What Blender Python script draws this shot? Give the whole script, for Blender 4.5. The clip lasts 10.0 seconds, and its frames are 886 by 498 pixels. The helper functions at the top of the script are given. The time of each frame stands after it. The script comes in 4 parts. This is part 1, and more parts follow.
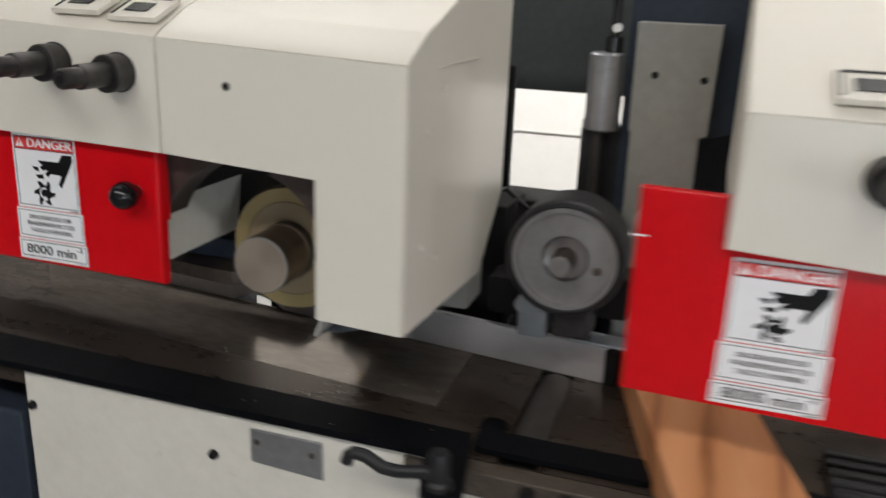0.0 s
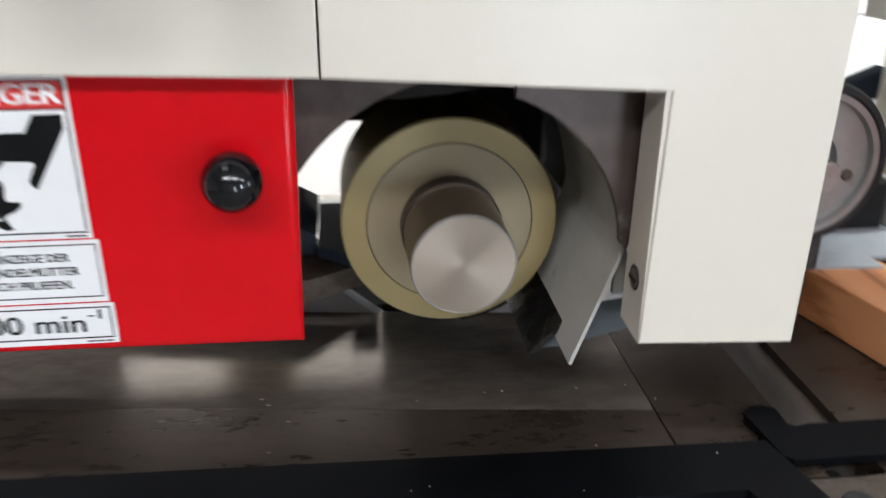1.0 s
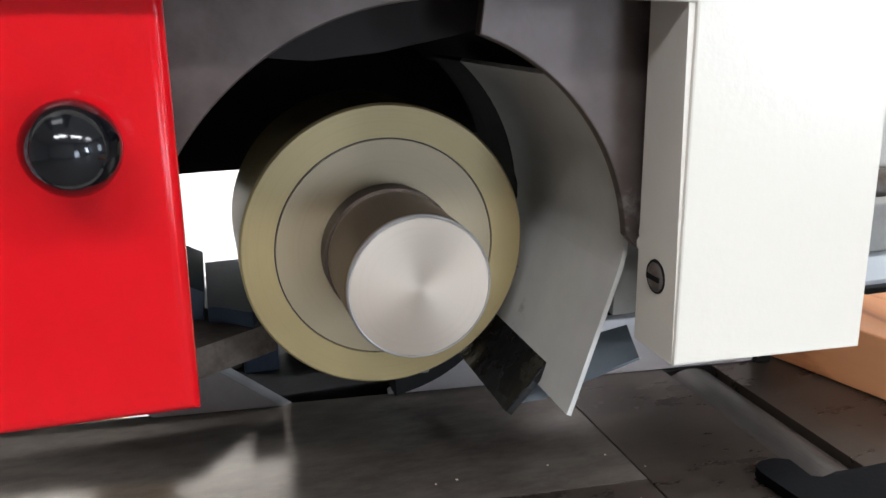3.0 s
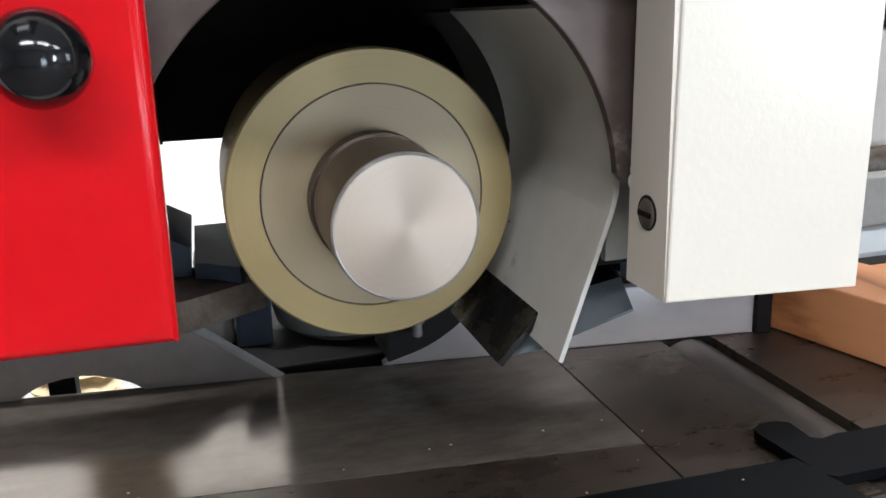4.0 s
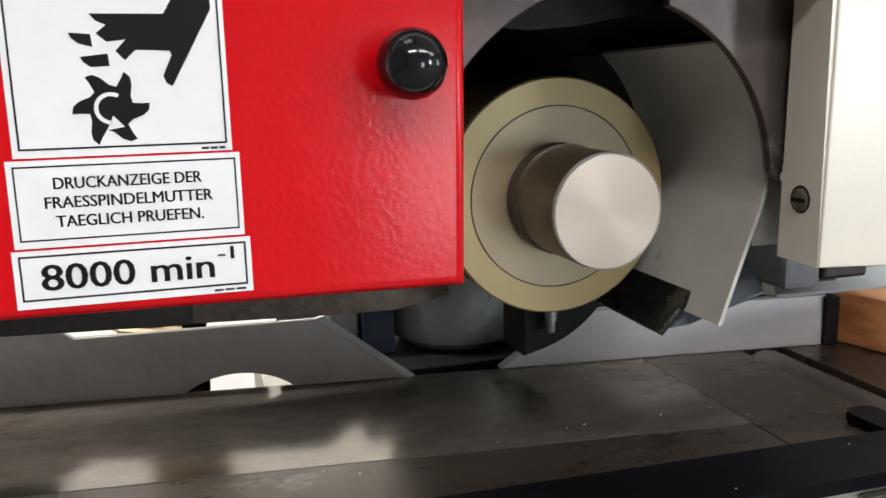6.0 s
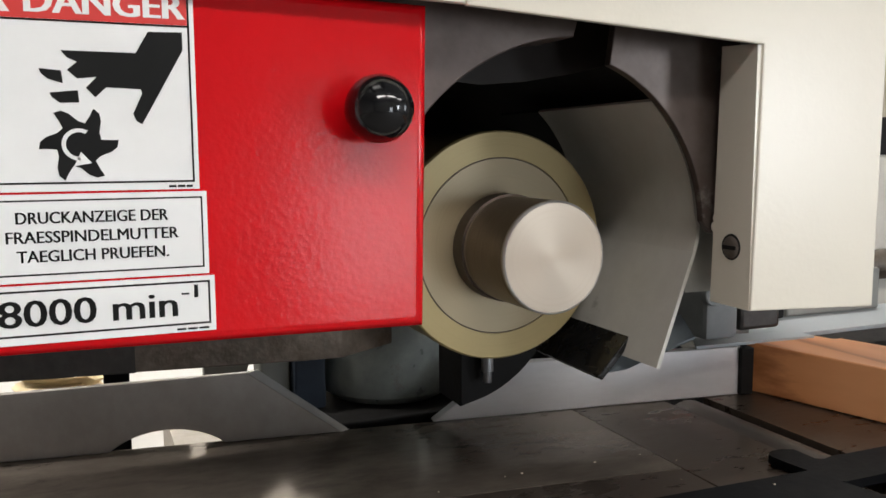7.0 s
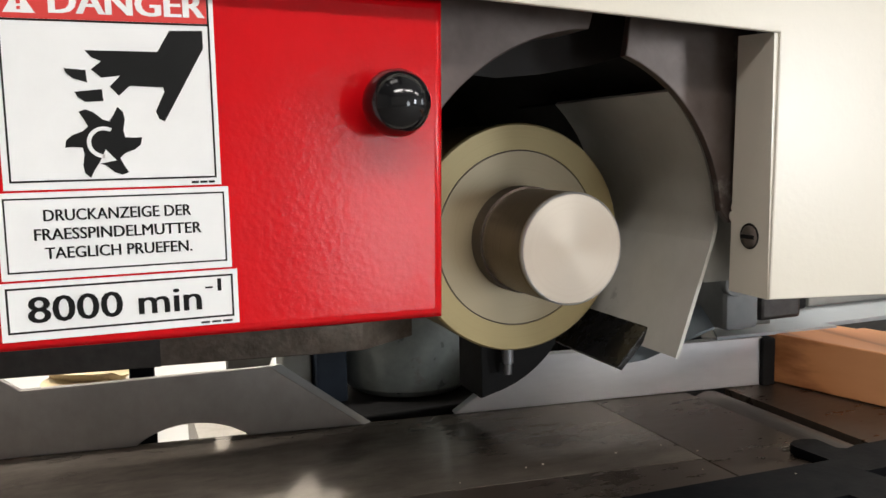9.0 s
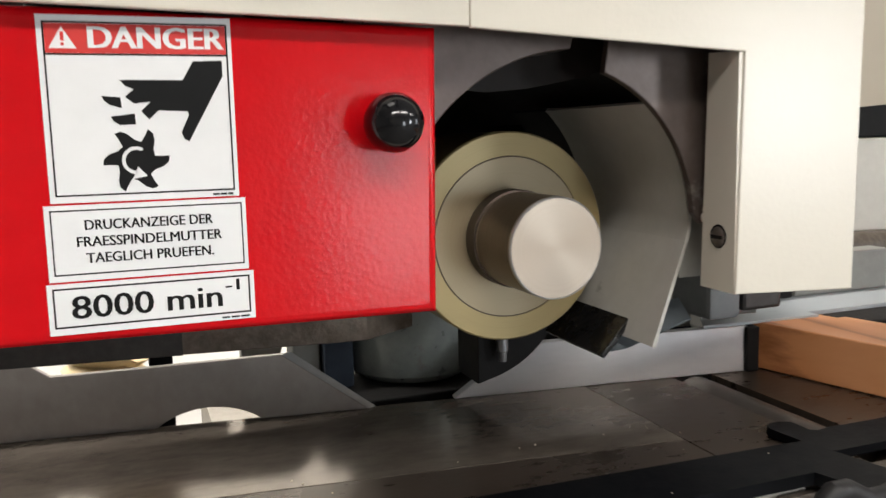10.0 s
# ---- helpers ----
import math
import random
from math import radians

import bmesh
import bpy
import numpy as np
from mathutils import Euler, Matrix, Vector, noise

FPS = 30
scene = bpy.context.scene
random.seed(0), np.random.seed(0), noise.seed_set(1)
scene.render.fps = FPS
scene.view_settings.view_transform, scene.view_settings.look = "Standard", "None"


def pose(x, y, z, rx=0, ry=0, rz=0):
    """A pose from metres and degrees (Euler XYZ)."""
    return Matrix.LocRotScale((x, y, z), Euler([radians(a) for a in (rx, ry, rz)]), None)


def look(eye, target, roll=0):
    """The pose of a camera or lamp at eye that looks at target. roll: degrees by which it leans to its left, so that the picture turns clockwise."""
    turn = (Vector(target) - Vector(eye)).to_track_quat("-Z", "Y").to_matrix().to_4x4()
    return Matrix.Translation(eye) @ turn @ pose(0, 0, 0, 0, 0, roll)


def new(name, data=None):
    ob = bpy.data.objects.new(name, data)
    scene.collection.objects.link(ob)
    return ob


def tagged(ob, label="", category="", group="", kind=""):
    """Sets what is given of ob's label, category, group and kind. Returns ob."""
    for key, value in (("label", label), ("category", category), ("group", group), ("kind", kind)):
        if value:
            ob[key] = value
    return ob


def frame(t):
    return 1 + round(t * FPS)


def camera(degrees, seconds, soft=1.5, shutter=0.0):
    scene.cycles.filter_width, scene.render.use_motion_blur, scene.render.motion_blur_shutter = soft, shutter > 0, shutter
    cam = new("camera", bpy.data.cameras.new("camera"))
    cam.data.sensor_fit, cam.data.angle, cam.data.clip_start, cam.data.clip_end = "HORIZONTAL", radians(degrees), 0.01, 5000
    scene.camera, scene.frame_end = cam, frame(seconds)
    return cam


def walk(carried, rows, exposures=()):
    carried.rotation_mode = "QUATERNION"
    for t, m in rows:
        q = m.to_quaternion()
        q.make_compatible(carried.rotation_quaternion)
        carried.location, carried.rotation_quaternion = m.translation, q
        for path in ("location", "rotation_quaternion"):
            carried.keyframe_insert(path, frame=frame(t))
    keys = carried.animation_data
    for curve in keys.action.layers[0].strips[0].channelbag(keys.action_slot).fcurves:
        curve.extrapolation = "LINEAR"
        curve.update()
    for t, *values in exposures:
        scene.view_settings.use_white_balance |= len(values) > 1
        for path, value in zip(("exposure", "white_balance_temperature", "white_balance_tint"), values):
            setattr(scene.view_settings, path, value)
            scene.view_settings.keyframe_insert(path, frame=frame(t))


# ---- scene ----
cam = camera(55.4, 10.0, shutter=0.5)
EXPOSURES = [(0.0, -0.30, 6300, 10), (0.5, -0.07, 6200, 10), (0.8, 0.25, 6050, 10), (1.0, 0.37, 6000, 10), (1.5, 0.72, 6050, 10), (2.0, 0.80, 5850, 10), (2.5, 0.70, 5800, 10),
             (4.0, 0.70, 5900, 10), (4.5, 0.72, 5900, 10), (5.0, 0.73, 5900, 10), (5.2, 0.66, 5950, 10), (6.3, 0.41, 6450, 10), (7.0, 0.24, 6550, 10), (7.5, 0.30, 6600, 10), (10.0, 0.40, 6650, 10)]
PATH = [
    (0, (-0.018, 0.065, 1.422), (-0.597, 1.884, 0.825), 2.3),
    (0.2, (-0.179, 0.107, 1.417), (-0.635, 1.945, 0.774), 1.4),
    (0.4, (-0.315, 0.179, 1.391), (-0.651, 2.022, 0.692), 0.7),
    (0.5, (-0.379, 0.217, 1.376), (-0.644, 2.065, 0.66), 0.2),
    (0.8, (-0.51, 0.334, 1.355), (-0.551, 2.178, 0.585), -0.2),
    (1, (-0.579, 0.405, 1.329), (-0.357, 2.221, 0.521), 0.5),
    (1.2, (-0.625, 0.46, 1.285), (-0.186, 2.232, 0.471), 0.9),
    (1.5, (-0.656, 0.502, 1.233), (-0.091, 2.243, 0.428), 1.7),
    (1.6, (-0.653, 0.511, 1.218), (-0.086, 2.257, 0.425), 2.2),
    (2, (-0.626, 0.54, 1.21), (-0.057, 2.326, 0.513), 1.1),
    (2.5, (-0.605, 0.533, 1.229), (-0.065, 2.378, 0.679), -1),
    (4, (-0.59, 0.529, 1.193), (-0.074, 2.385, 0.656), -2),
    (4.5, (-0.587, 0.551, 1.179), (-0.058, 2.407, 0.655), -2.5),
    (5, (-0.621, 0.542, 1.175), (-0.141, 2.42, 0.679), -2.5),
    (5.2, (-0.647, 0.512, 1.184), (-0.216, 2.406, 0.708), -2.5),
    (6.3, (-0.756, 0.453, 1.168), (-0.097, 2.312, 0.838), -1.2),
    (6.5, (-0.764, 0.456, 1.166), (-0.032, 2.294, 0.87), -1),
    (7, (-0.763, 0.451, 1.163), (0.002, 2.285, 0.937), -0.3),
    (7.5, (-0.768, 0.446, 1.163), (-0.021, 2.289, 0.952), -0.7),
    (8, (-0.768, 0.446, 1.162), (-0.035, 2.293, 0.935), -0.8),
    (8.5, (-0.765, 0.445, 1.161), (-0.037, 2.293, 0.925), -1),
    (9, (-0.764, 0.446, 1.162), (-0.044, 2.297, 0.925), -1.1),
    (9.5, (-0.767, 0.443, 1.16), (-0.06, 2.299, 0.925), -1.2),
    (10, (-0.774, 0.397, 1.177), (-0.074, 2.251, 0.907), -1.3),
]
walk(cam, [(t, look(eye, target, roll)) for t, eye, target, roll in PATH], EXPOSURES)

# ---- world and lamps ----
world = bpy.data.worlds.new("world")
scene.world = world
world.use_nodes = True
world.node_tree.nodes["Background"].inputs[0].default_value = (0.75, 0.85, 1.0, 1)
world.node_tree.nodes["Background"].inputs[1].default_value = 0.05


def area_lamp(name, x, y, z, sx, sy, watts, colour, rx=0.0, rz=0.0):
    data = bpy.data.lights.new(name, "AREA")
    data.shape, data.size, data.size_y, data.energy, data.color = "RECTANGLE", sx, sy, watts, colour
    ob = new(name, data)
    ob.matrix_world = pose(x, y, z, rx, 0, rz)
    return ob


WARM = (1.0, 0.965, 0.92)
DAY = (0.86, 0.93, 1.0)
for lx, ly, watts in ((-1.25, -1.4, 51), (0.6, -1.5, 43), (2.8, -1.5, 33), (-1.25, 0.5, 4)):
    area_lamp("tube_lamp", lx, ly, 3.05, 1.4, 0.4, watts, WARM)
# Unseen lamps added and tilted only to whiten the north wall.
for lx, watts in ((-1.6, 125), (0.6, 125)):
    area_lamp("wall_wash", lx, 1.75, 3.05, 1.4, 0.4, watts, WARM, rx=60)
WINDOWS = (((1.0, -3.93, 0.70), (1.0, 0.0, 0.70), 24), ((4.0, -3.93, 1.35), (4.0, 0.0, 1.35), 84), ((4.93, -0.55, 1.35), (0.0, -0.55, 1.35), 16))
for eye, aim, watts in WINDOWS:
    area_lamp("window_lamp", *eye, 0.9, 1.2, watts, DAY).matrix_world = look(eye, aim)

# ---- materials ----


def material(name):
    m = bpy.data.materials.new(name)
    m.use_nodes = True
    return m, m.node_tree.nodes, m.node_tree.links, m.node_tree.nodes["Principled BSDF"]


def surface(name, a, b, rough=0.5, metal=0.0, grain=60.0, blotch=6.0, bump=0.1, bump_scale=300.0, rough_var=0.1,
            stretch=(1, 1, 1), coat=0.0, wear=None, wear_amount=0.62, dirt_scale=14.0, bump_dist=0.001, spec=0.5, soft=0.05, tint=None):
    """Two-scale colour from a to b, uneven gloss, fine relief, and optional worn or stained spots."""
    m, n, l, p = material(name)
    tc = n.new("ShaderNodeTexCoord")
    mp = n.new("ShaderNodeMapping")
    mp.inputs["Scale"].default_value = stretch
    l.new(tc.outputs["Object"], mp.inputs["Vector"])

    def noise_node(scale, detail=4.0, rgh=0.6):
        t = n.new("ShaderNodeTexNoise")
        t.inputs["Scale"].default_value, t.inputs["Detail"].default_value = scale, detail
        t.inputs["Roughness"].default_value = rgh
        l.new(mp.outputs["Vector"], t.inputs["Vector"])
        return t
    big, fine = noise_node(blotch), noise_node(grain, 6.0)
    add = n.new("ShaderNodeMath")
    add.operation = "ADD"
    half = n.new("ShaderNodeMath")
    half.operation = "MULTIPLY"
    half.inputs[1].default_value = 0.5
    l.new(big.outputs["Fac"], add.inputs[0])
    l.new(fine.outputs["Fac"], add.inputs[1])
    l.new(add.outputs[0], half.inputs[0])
    ramp = n.new("ShaderNodeValToRGB")
    ramp.color_ramp.elements[0].position, ramp.color_ramp.elements[1].position = 0.36, 0.64
    ramp.color_ramp.elements[0].color, ramp.color_ramp.elements[1].color = (*a, 1), (*b, 1)
    l.new(half.outputs[0], ramp.inputs["Fac"])
    colour = ramp.outputs["Color"]
    if wear:
        spots = noise_node(dirt_scale, 8.0, 0.75)
        sr = n.new("ShaderNodeValToRGB")
        sr.color_ramp.elements[0].position, sr.color_ramp.elements[1].position = wear_amount - soft, wear_amount + soft
        l.new(spots.outputs["Fac"], sr.inputs["Fac"])
        mix = n.new("ShaderNodeMix")
        mix.data_type = "RGBA"
        mix.inputs["B"].default_value = (*wear, 1)
        for s_in in mix.inputs:
            if s_in.type == "RGBA" and s_in.name == "B":
                s_in.default_value = (*wear, 1)
        l.new(sr.outputs["Color"], mix.inputs[0])
        l.new(colour, [q for q in mix.inputs if q.type == "RGBA" and q.name == "A"][0])
        colour = [q for q in mix.outputs if q.type == "RGBA"][0]
    l.new(colour, p.inputs["Base Color"])
    rr = n.new("ShaderNodeMapRange")
    rr.inputs["To Min"].default_value, rr.inputs["To Max"].default_value = max(0.02, rough - rough_var), rough + rough_var
    rr.inputs["From Min"].default_value, rr.inputs["From Max"].default_value = 0.3, 0.7
    l.new(half.outputs[0], rr.inputs["Value"])
    l.new(rr.outputs["Result"], p.inputs["Roughness"])
    p.inputs["Metallic"].default_value = metal
    p.inputs["Coat Weight"].default_value = coat
    p.inputs["Specular IOR Level"].default_value = spec
    p.inputs["Coat Roughness"].default_value = 0.12
    if tint:
        p.inputs["Specular Tint"].default_value = (*tint, 1)
    if bump:
        relief = noise_node(bump_scale, 2.0, 0.5)
        bp = n.new("ShaderNodeBump")
        bp.inputs["Strength"].default_value, bp.inputs["Distance"].default_value = bump, bump_dist
        l.new(relief.outputs["Fac"], bp.inputs["Height"])
        l.new(bp.outputs["Normal"], p.inputs["Normal"])
    return m


CREAM = surface("cream_paint", (0.70, 0.655, 0.567), (0.712, 0.667, 0.578), 0.27, bump=0.22, bump_scale=230, rough_var=0.004, blotch=2.5, bump_dist=0.0006, spec=0.45)
CREAM_OLD = surface("cream_paint_worn", (0.64, 0.605, 0.53), (0.71, 0.675, 0.60), 0.42, bump=0.25, bump_scale=240, wear=(0.42, 0.40, 0.33), wear_amount=0.70)
RED = surface("red_paint", (0.56, 0.003, 0.007), (0.61, 0.0045, 0.009), 0.18, bump=0.28, bump_scale=310, rough_var=0.02, bump_dist=0.0005, spec=0.28)
BLACK = surface("black_plastic", (0.004, 0.004, 0.005), (0.009, 0.009, 0.010), 0.13, bump=0.03, rough_var=0.04)
GRIP = surface("dull_black_plastic", (0.012, 0.012, 0.013), (0.022, 0.021, 0.021), 0.42, bump=0.2, bump_scale=200, spec=0.3)
RUBBER = surface("black_rubber", (0.010, 0.010, 0.011), (0.022, 0.021, 0.021), 0.5, bump=0.25, bump_scale=150, spec=0.35)
TAPE = surface("shiny_black_rubber", (0.006, 0.006, 0.0065), (0.012, 0.012, 0.0125), 0.28, bump=0.6, bump_scale=45, bump_dist=0.0025)
BLACK_PAINT = surface("black_enamel", (0.0025, 0.0028, 0.0036), (0.005, 0.0055, 0.0068), 0.5, bump=0.12, bump_scale=200, wear=(0.015, 0.015, 0.016), wear_amount=0.72, dirt_scale=30, spec=0.07)
# Near black; besides dark iron it stands in for shade in closed recesses.
DARK = surface("dark_iron_and_shade", (0.006, 0.0055, 0.0055), (0.014, 0.013, 0.0125), 0.7, 0.0, bump=0.3, bump_scale=120, spec=0.2)
CAST = surface("brown_cast_iron", (0.078, 0.058, 0.051), (0.13, 0.102, 0.091), 0.36, 0.5, bump=0.35, bump_scale=90, wear=(0.30, 0.27, 0.25), wear_amount=0.66, dirt_scale=9)
SHEET = surface("greasy_sheet_paint", (0.50, 0.487, 0.45), (0.57, 0.556, 0.515), 0.42, bump=0.12, bump_scale=200, blotch=9, wear=(0.27, 0.25, 0.22), wear_amount=0.70)
STEEL = surface("worn_steel", (0.35, 0.315, 0.29), (0.42, 0.385, 0.36), 0.38, 0.65, bump=0.03, bump_scale=160, stretch=(1, 6, 1), rough_var=0.04, blotch=3)
BED = surface("bed_plate_steel", (0.10, 0.084, 0.070), (0.16, 0.138, 0.118), 0.145, 0.24, bump=0.015, bump_scale=120, stretch=(0.5, 1.3, 1), blotch=7, rough_var=0.06, wear=(0.050, 0.040, 0.033), wear_amount=0.58, dirt_scale=7, soft=0.14, spec=0.30, tint=(1.0, 0.86, 0.70))
BED_BROWN = surface("bed_plate_resin_stained", (0.030, 0.022, 0.017), (0.062, 0.047, 0.037), 0.30, 0.25, bump=0.05, bump_scale=150, stretch=(0.6, 1.5, 1), blotch=9, wear=(0.055, 0.042, 0.034), wear_amount=0.64, dirt_scale=9, spec=0.5, soft=0.14, tint=(1.0, 0.88, 0.74))
FENCE = surface("ground_fence_steel", (0.66, 0.645, 0.65), (0.74, 0.725, 0.73), 0.36, 0.45, bump=0.02, bump_scale=200, stretch=(0.6, 1, 2), blotch=4, rough_var=0.06)
BAR = surface("rusty_bar_steel", (0.055, 0.043, 0.033), (0.135, 0.108, 0.085), 0.46, 0.4, bump=0.5, bump_scale=260, grain=160, wear=(0.055, 0.036, 0.024), wear_amount=0.58, dirt_scale=22, soft=0.08)
CHROME = surface("polished_roller_steel", (0.33, 0.315, 0.30), (0.45, 0.43, 0.415), 0.34, 1.0, bump=0.04, bump_scale=200, stretch=(1, 5, 1))
ROLLER = surface("dull_roller_steel", (0.085, 0.074, 0.066), (0.15, 0.135, 0.122), 0.38, 0.6, bump=0.06, bump_scale=200, stretch=(1, 0.3, 1), grain=90)
GROUND = surface("bright_ground_steel", (0.46, 0.45, 0.435), (0.56, 0.55, 0.535), 0.36, 0.7, bump=0.03, bump_scale=200)
PALE_BLUE = surface("pale_blue_sheet", (0.36, 0.395, 0.42), (0.43, 0.465, 0.49), 0.4, bump=0.05, wear=(0.25, 0.27, 0.28), wear_amount=0.68)
SLATE = surface("slate_blue_sheet", (0.19, 0.22, 0.245), (0.25, 0.28, 0.305), 0.4, bump=0.06, wear=(0.11, 0.12, 0.125), wear_amount=0.66)
# Brown iron with the arch's shade put into its colour.
WEB = surface("shaded_brown_iron", (0.009, 0.007, 0.006), (0.018, 0.014, 0.012), 0.55, 0.1, bump=0.2, bump_scale=120, spec=0.2)
DARK_STEEL = surface("blackened_steel", (0.028, 0.026, 0.025), (0.055, 0.051, 0.048), 0.4, 0.55, bump=0.08, bump_scale=200, grain=120)
GREY_METAL = surface("grey_metal", (0.26, 0.26, 0.265), (0.36, 0.36, 0.37), 0.38, 0.7, bump=0.06, wear=(0.15, 0.14, 0.13), wear_amount=0.68)
GREY_PAINT = surface("grey_machine_paint", (0.225, 0.22, 0.20), (0.285, 0.28, 0.255), 0.45, bump=0.2, bump_scale=200, wear=(0.14, 0.13, 0.12), wear_amount=0.7)
HOUSING = surface("oily_grey_housing", (0.26, 0.28, 0.26), (0.40, 0.42, 0.39), 0.32, 0.25, bump=0.12, wear=(0.16, 0.065, 0.022), wear_amount=0.62, dirt_scale=8, soft=0.08)
GREEN_DARK = surface("dark_green_panel", (0.040, 0.047, 0.044), (0.062, 0.070, 0.066), 0.5, bump=0.12)
BLUE_GREY = surface("blue_grey_paint", (0.12, 0.132, 0.14), (0.17, 0.182, 0.19), 0.5, bump=0.12, bump_scale=180, wear=(0.12, 0.12, 0.12), wear_amount=0.68)
BLUE_DARK = surface("dark_blue_paint", (0.022, 0.030, 0.045), (0.036, 0.047, 0.066), 0.6, bump=0.15, spec=0.25)
HOSE = surface("beige_hose", (0.66, 0.51, 0.28), (0.76, 0.61, 0.37), 0.5, bump=0.08)
GREY_WALL = surface("grey_workshop_wall", (0.26, 0.258, 0.25), (0.33, 0.325, 0.315), 0.7, bump=0.1, bump_scale=80, grain=20, blotch=1.5)
WHITE = surface("white_wall_paint", (0.76, 0.75, 0.72), (0.82, 0.81, 0.78), 0.7, bump=0.1, bump_scale=80, grain=20, blotch=1.5)
FLOOR = surface("workshop_concrete", (0.14, 0.134, 0.125), (0.21, 0.2, 0.188), 0.6, bump=0.25, bump_scale=60, grain=12, blotch=1.2)
PAPER = surface("white_sticker", (0.80, 0.80, 0.80), (0.84, 0.84, 0.84), 0.45, bump=0.0)
INK = surface("black_print", (0.004, 0.004, 0.004), (0.007, 0.007, 0.007), 0.5, bump=0.0, spec=0.2)
PRINT_RED = surface("red_print", (0.62, 0.035, 0.030), (0.66, 0.042, 0.036), 0.45, bump=0.0)
DUSTY = surface("dusty_beige_sheet", (0.21, 0.19, 0.165), (0.29, 0.265, 0.235), 0.7, bump=0.2, bump_scale=120, wear=(0.24, 0.21, 0.17), wear_amount=0.64)
RIM = surface("cast_aluminium_rim", (0.27, 0.262, 0.258), (0.36, 0.35, 0.345), 0.36, 0.6, bump=0.12, bump_scale=180, wear=(0.26, 0.24, 0.23), wear_amount=0.68)
SCREW = surface("dull_brown_screw_steel", (0.16, 0.135, 0.12), (0.27, 0.235, 0.215), 0.36, 0.7, bump=0.25, bump_scale=300, grain=200)
BROWN_STEEL = surface("dark_brown_steel", (0.050, 0.036, 0.027), (0.085, 0.064, 0.050), 0.4, 0.6, bump=0.08, bump_scale=200)
DUST = surface("pale_sawdust", (0.55, 0.47, 0.36), (0.7, 0.62, 0.5), 0.9, bump=0.0)


def wood_material(name, a, b, c):
    m, n, l, p = material(name)
    tc, mp = n.new("ShaderNodeTexCoord"), n.new("ShaderNodeMapping")
    mp.inputs["Scale"].default_value = (6, 0.5, 6)
    l.new(tc.outputs["Object"], mp.inputs["Vector"])
    wv = n.new("ShaderNodeTexWave")
    wv.bands_direction = "X"
    wv.inputs["Scale"].default_value, wv.inputs["Distortion"].default_value = 0.85, 5.0
    wv.inputs["Detail"].default_value, wv.inputs["Detail Scale"].default_value = 3.0, 1.2
    l.new(mp.outputs["Vector"], wv.inputs["Vector"])
    ns = n.new("ShaderNodeTexNoise")
    ns.inputs["Scale"].default_value, ns.inputs["Detail"].default_value = 14, 6
    l.new(mp.outputs["Vector"], ns.inputs["Vector"])
    mx = n.new("ShaderNodeMath")
    mx.operation = "MULTIPLY_ADD"
    mx.inputs[1].default_value, mx.inputs[2].default_value = 0.6, 0.0
    l.new(wv.outputs["Fac"], mx.inputs[0])
    ad = n.new("ShaderNodeMath")
    l.new(mx.outputs[0], ad.inputs[0])
    sc = n.new("ShaderNodeMath")
    sc.operation = "MULTIPLY"
    sc.inputs[1].default_value = 0.45
    l.new(ns.outputs["Fac"], sc.inputs[0])
    l.new(sc.outputs[0], ad.inputs[1])
    ramp = n.new("ShaderNodeValToRGB")
    ramp.color_ramp.elements[0].position, ramp.color_ramp.elements[1].position = 0.2, 0.92
    ramp.color_ramp.elements[0].color, ramp.color_ramp.elements[1].color = (*a, 1), (*c, 1)
    e = ramp.color_ramp.elements.new(0.72)
    e.color = (*b, 1)
    l.new(ad.outputs[0], ramp.inputs["Fac"])
    l.new(ramp.outputs["Color"], p.inputs["Base Color"])
    p.inputs["Roughness"].default_value = 0.4
    bp = n.new("ShaderNodeBump")
    bp.inputs["Strength"].default_value, bp.inputs["Distance"].default_value = 0.2, 0.001
    l.new(ad.outputs[0], bp.inputs["Height"])
    l.new(bp.outputs["Normal"], p.inputs["Normal"])
    return m


PINE = wood_material("pine_wood", (0.72, 0.335, 0.155), (0.62, 0.265, 0.108), (0.24, 0.07, 0.02))


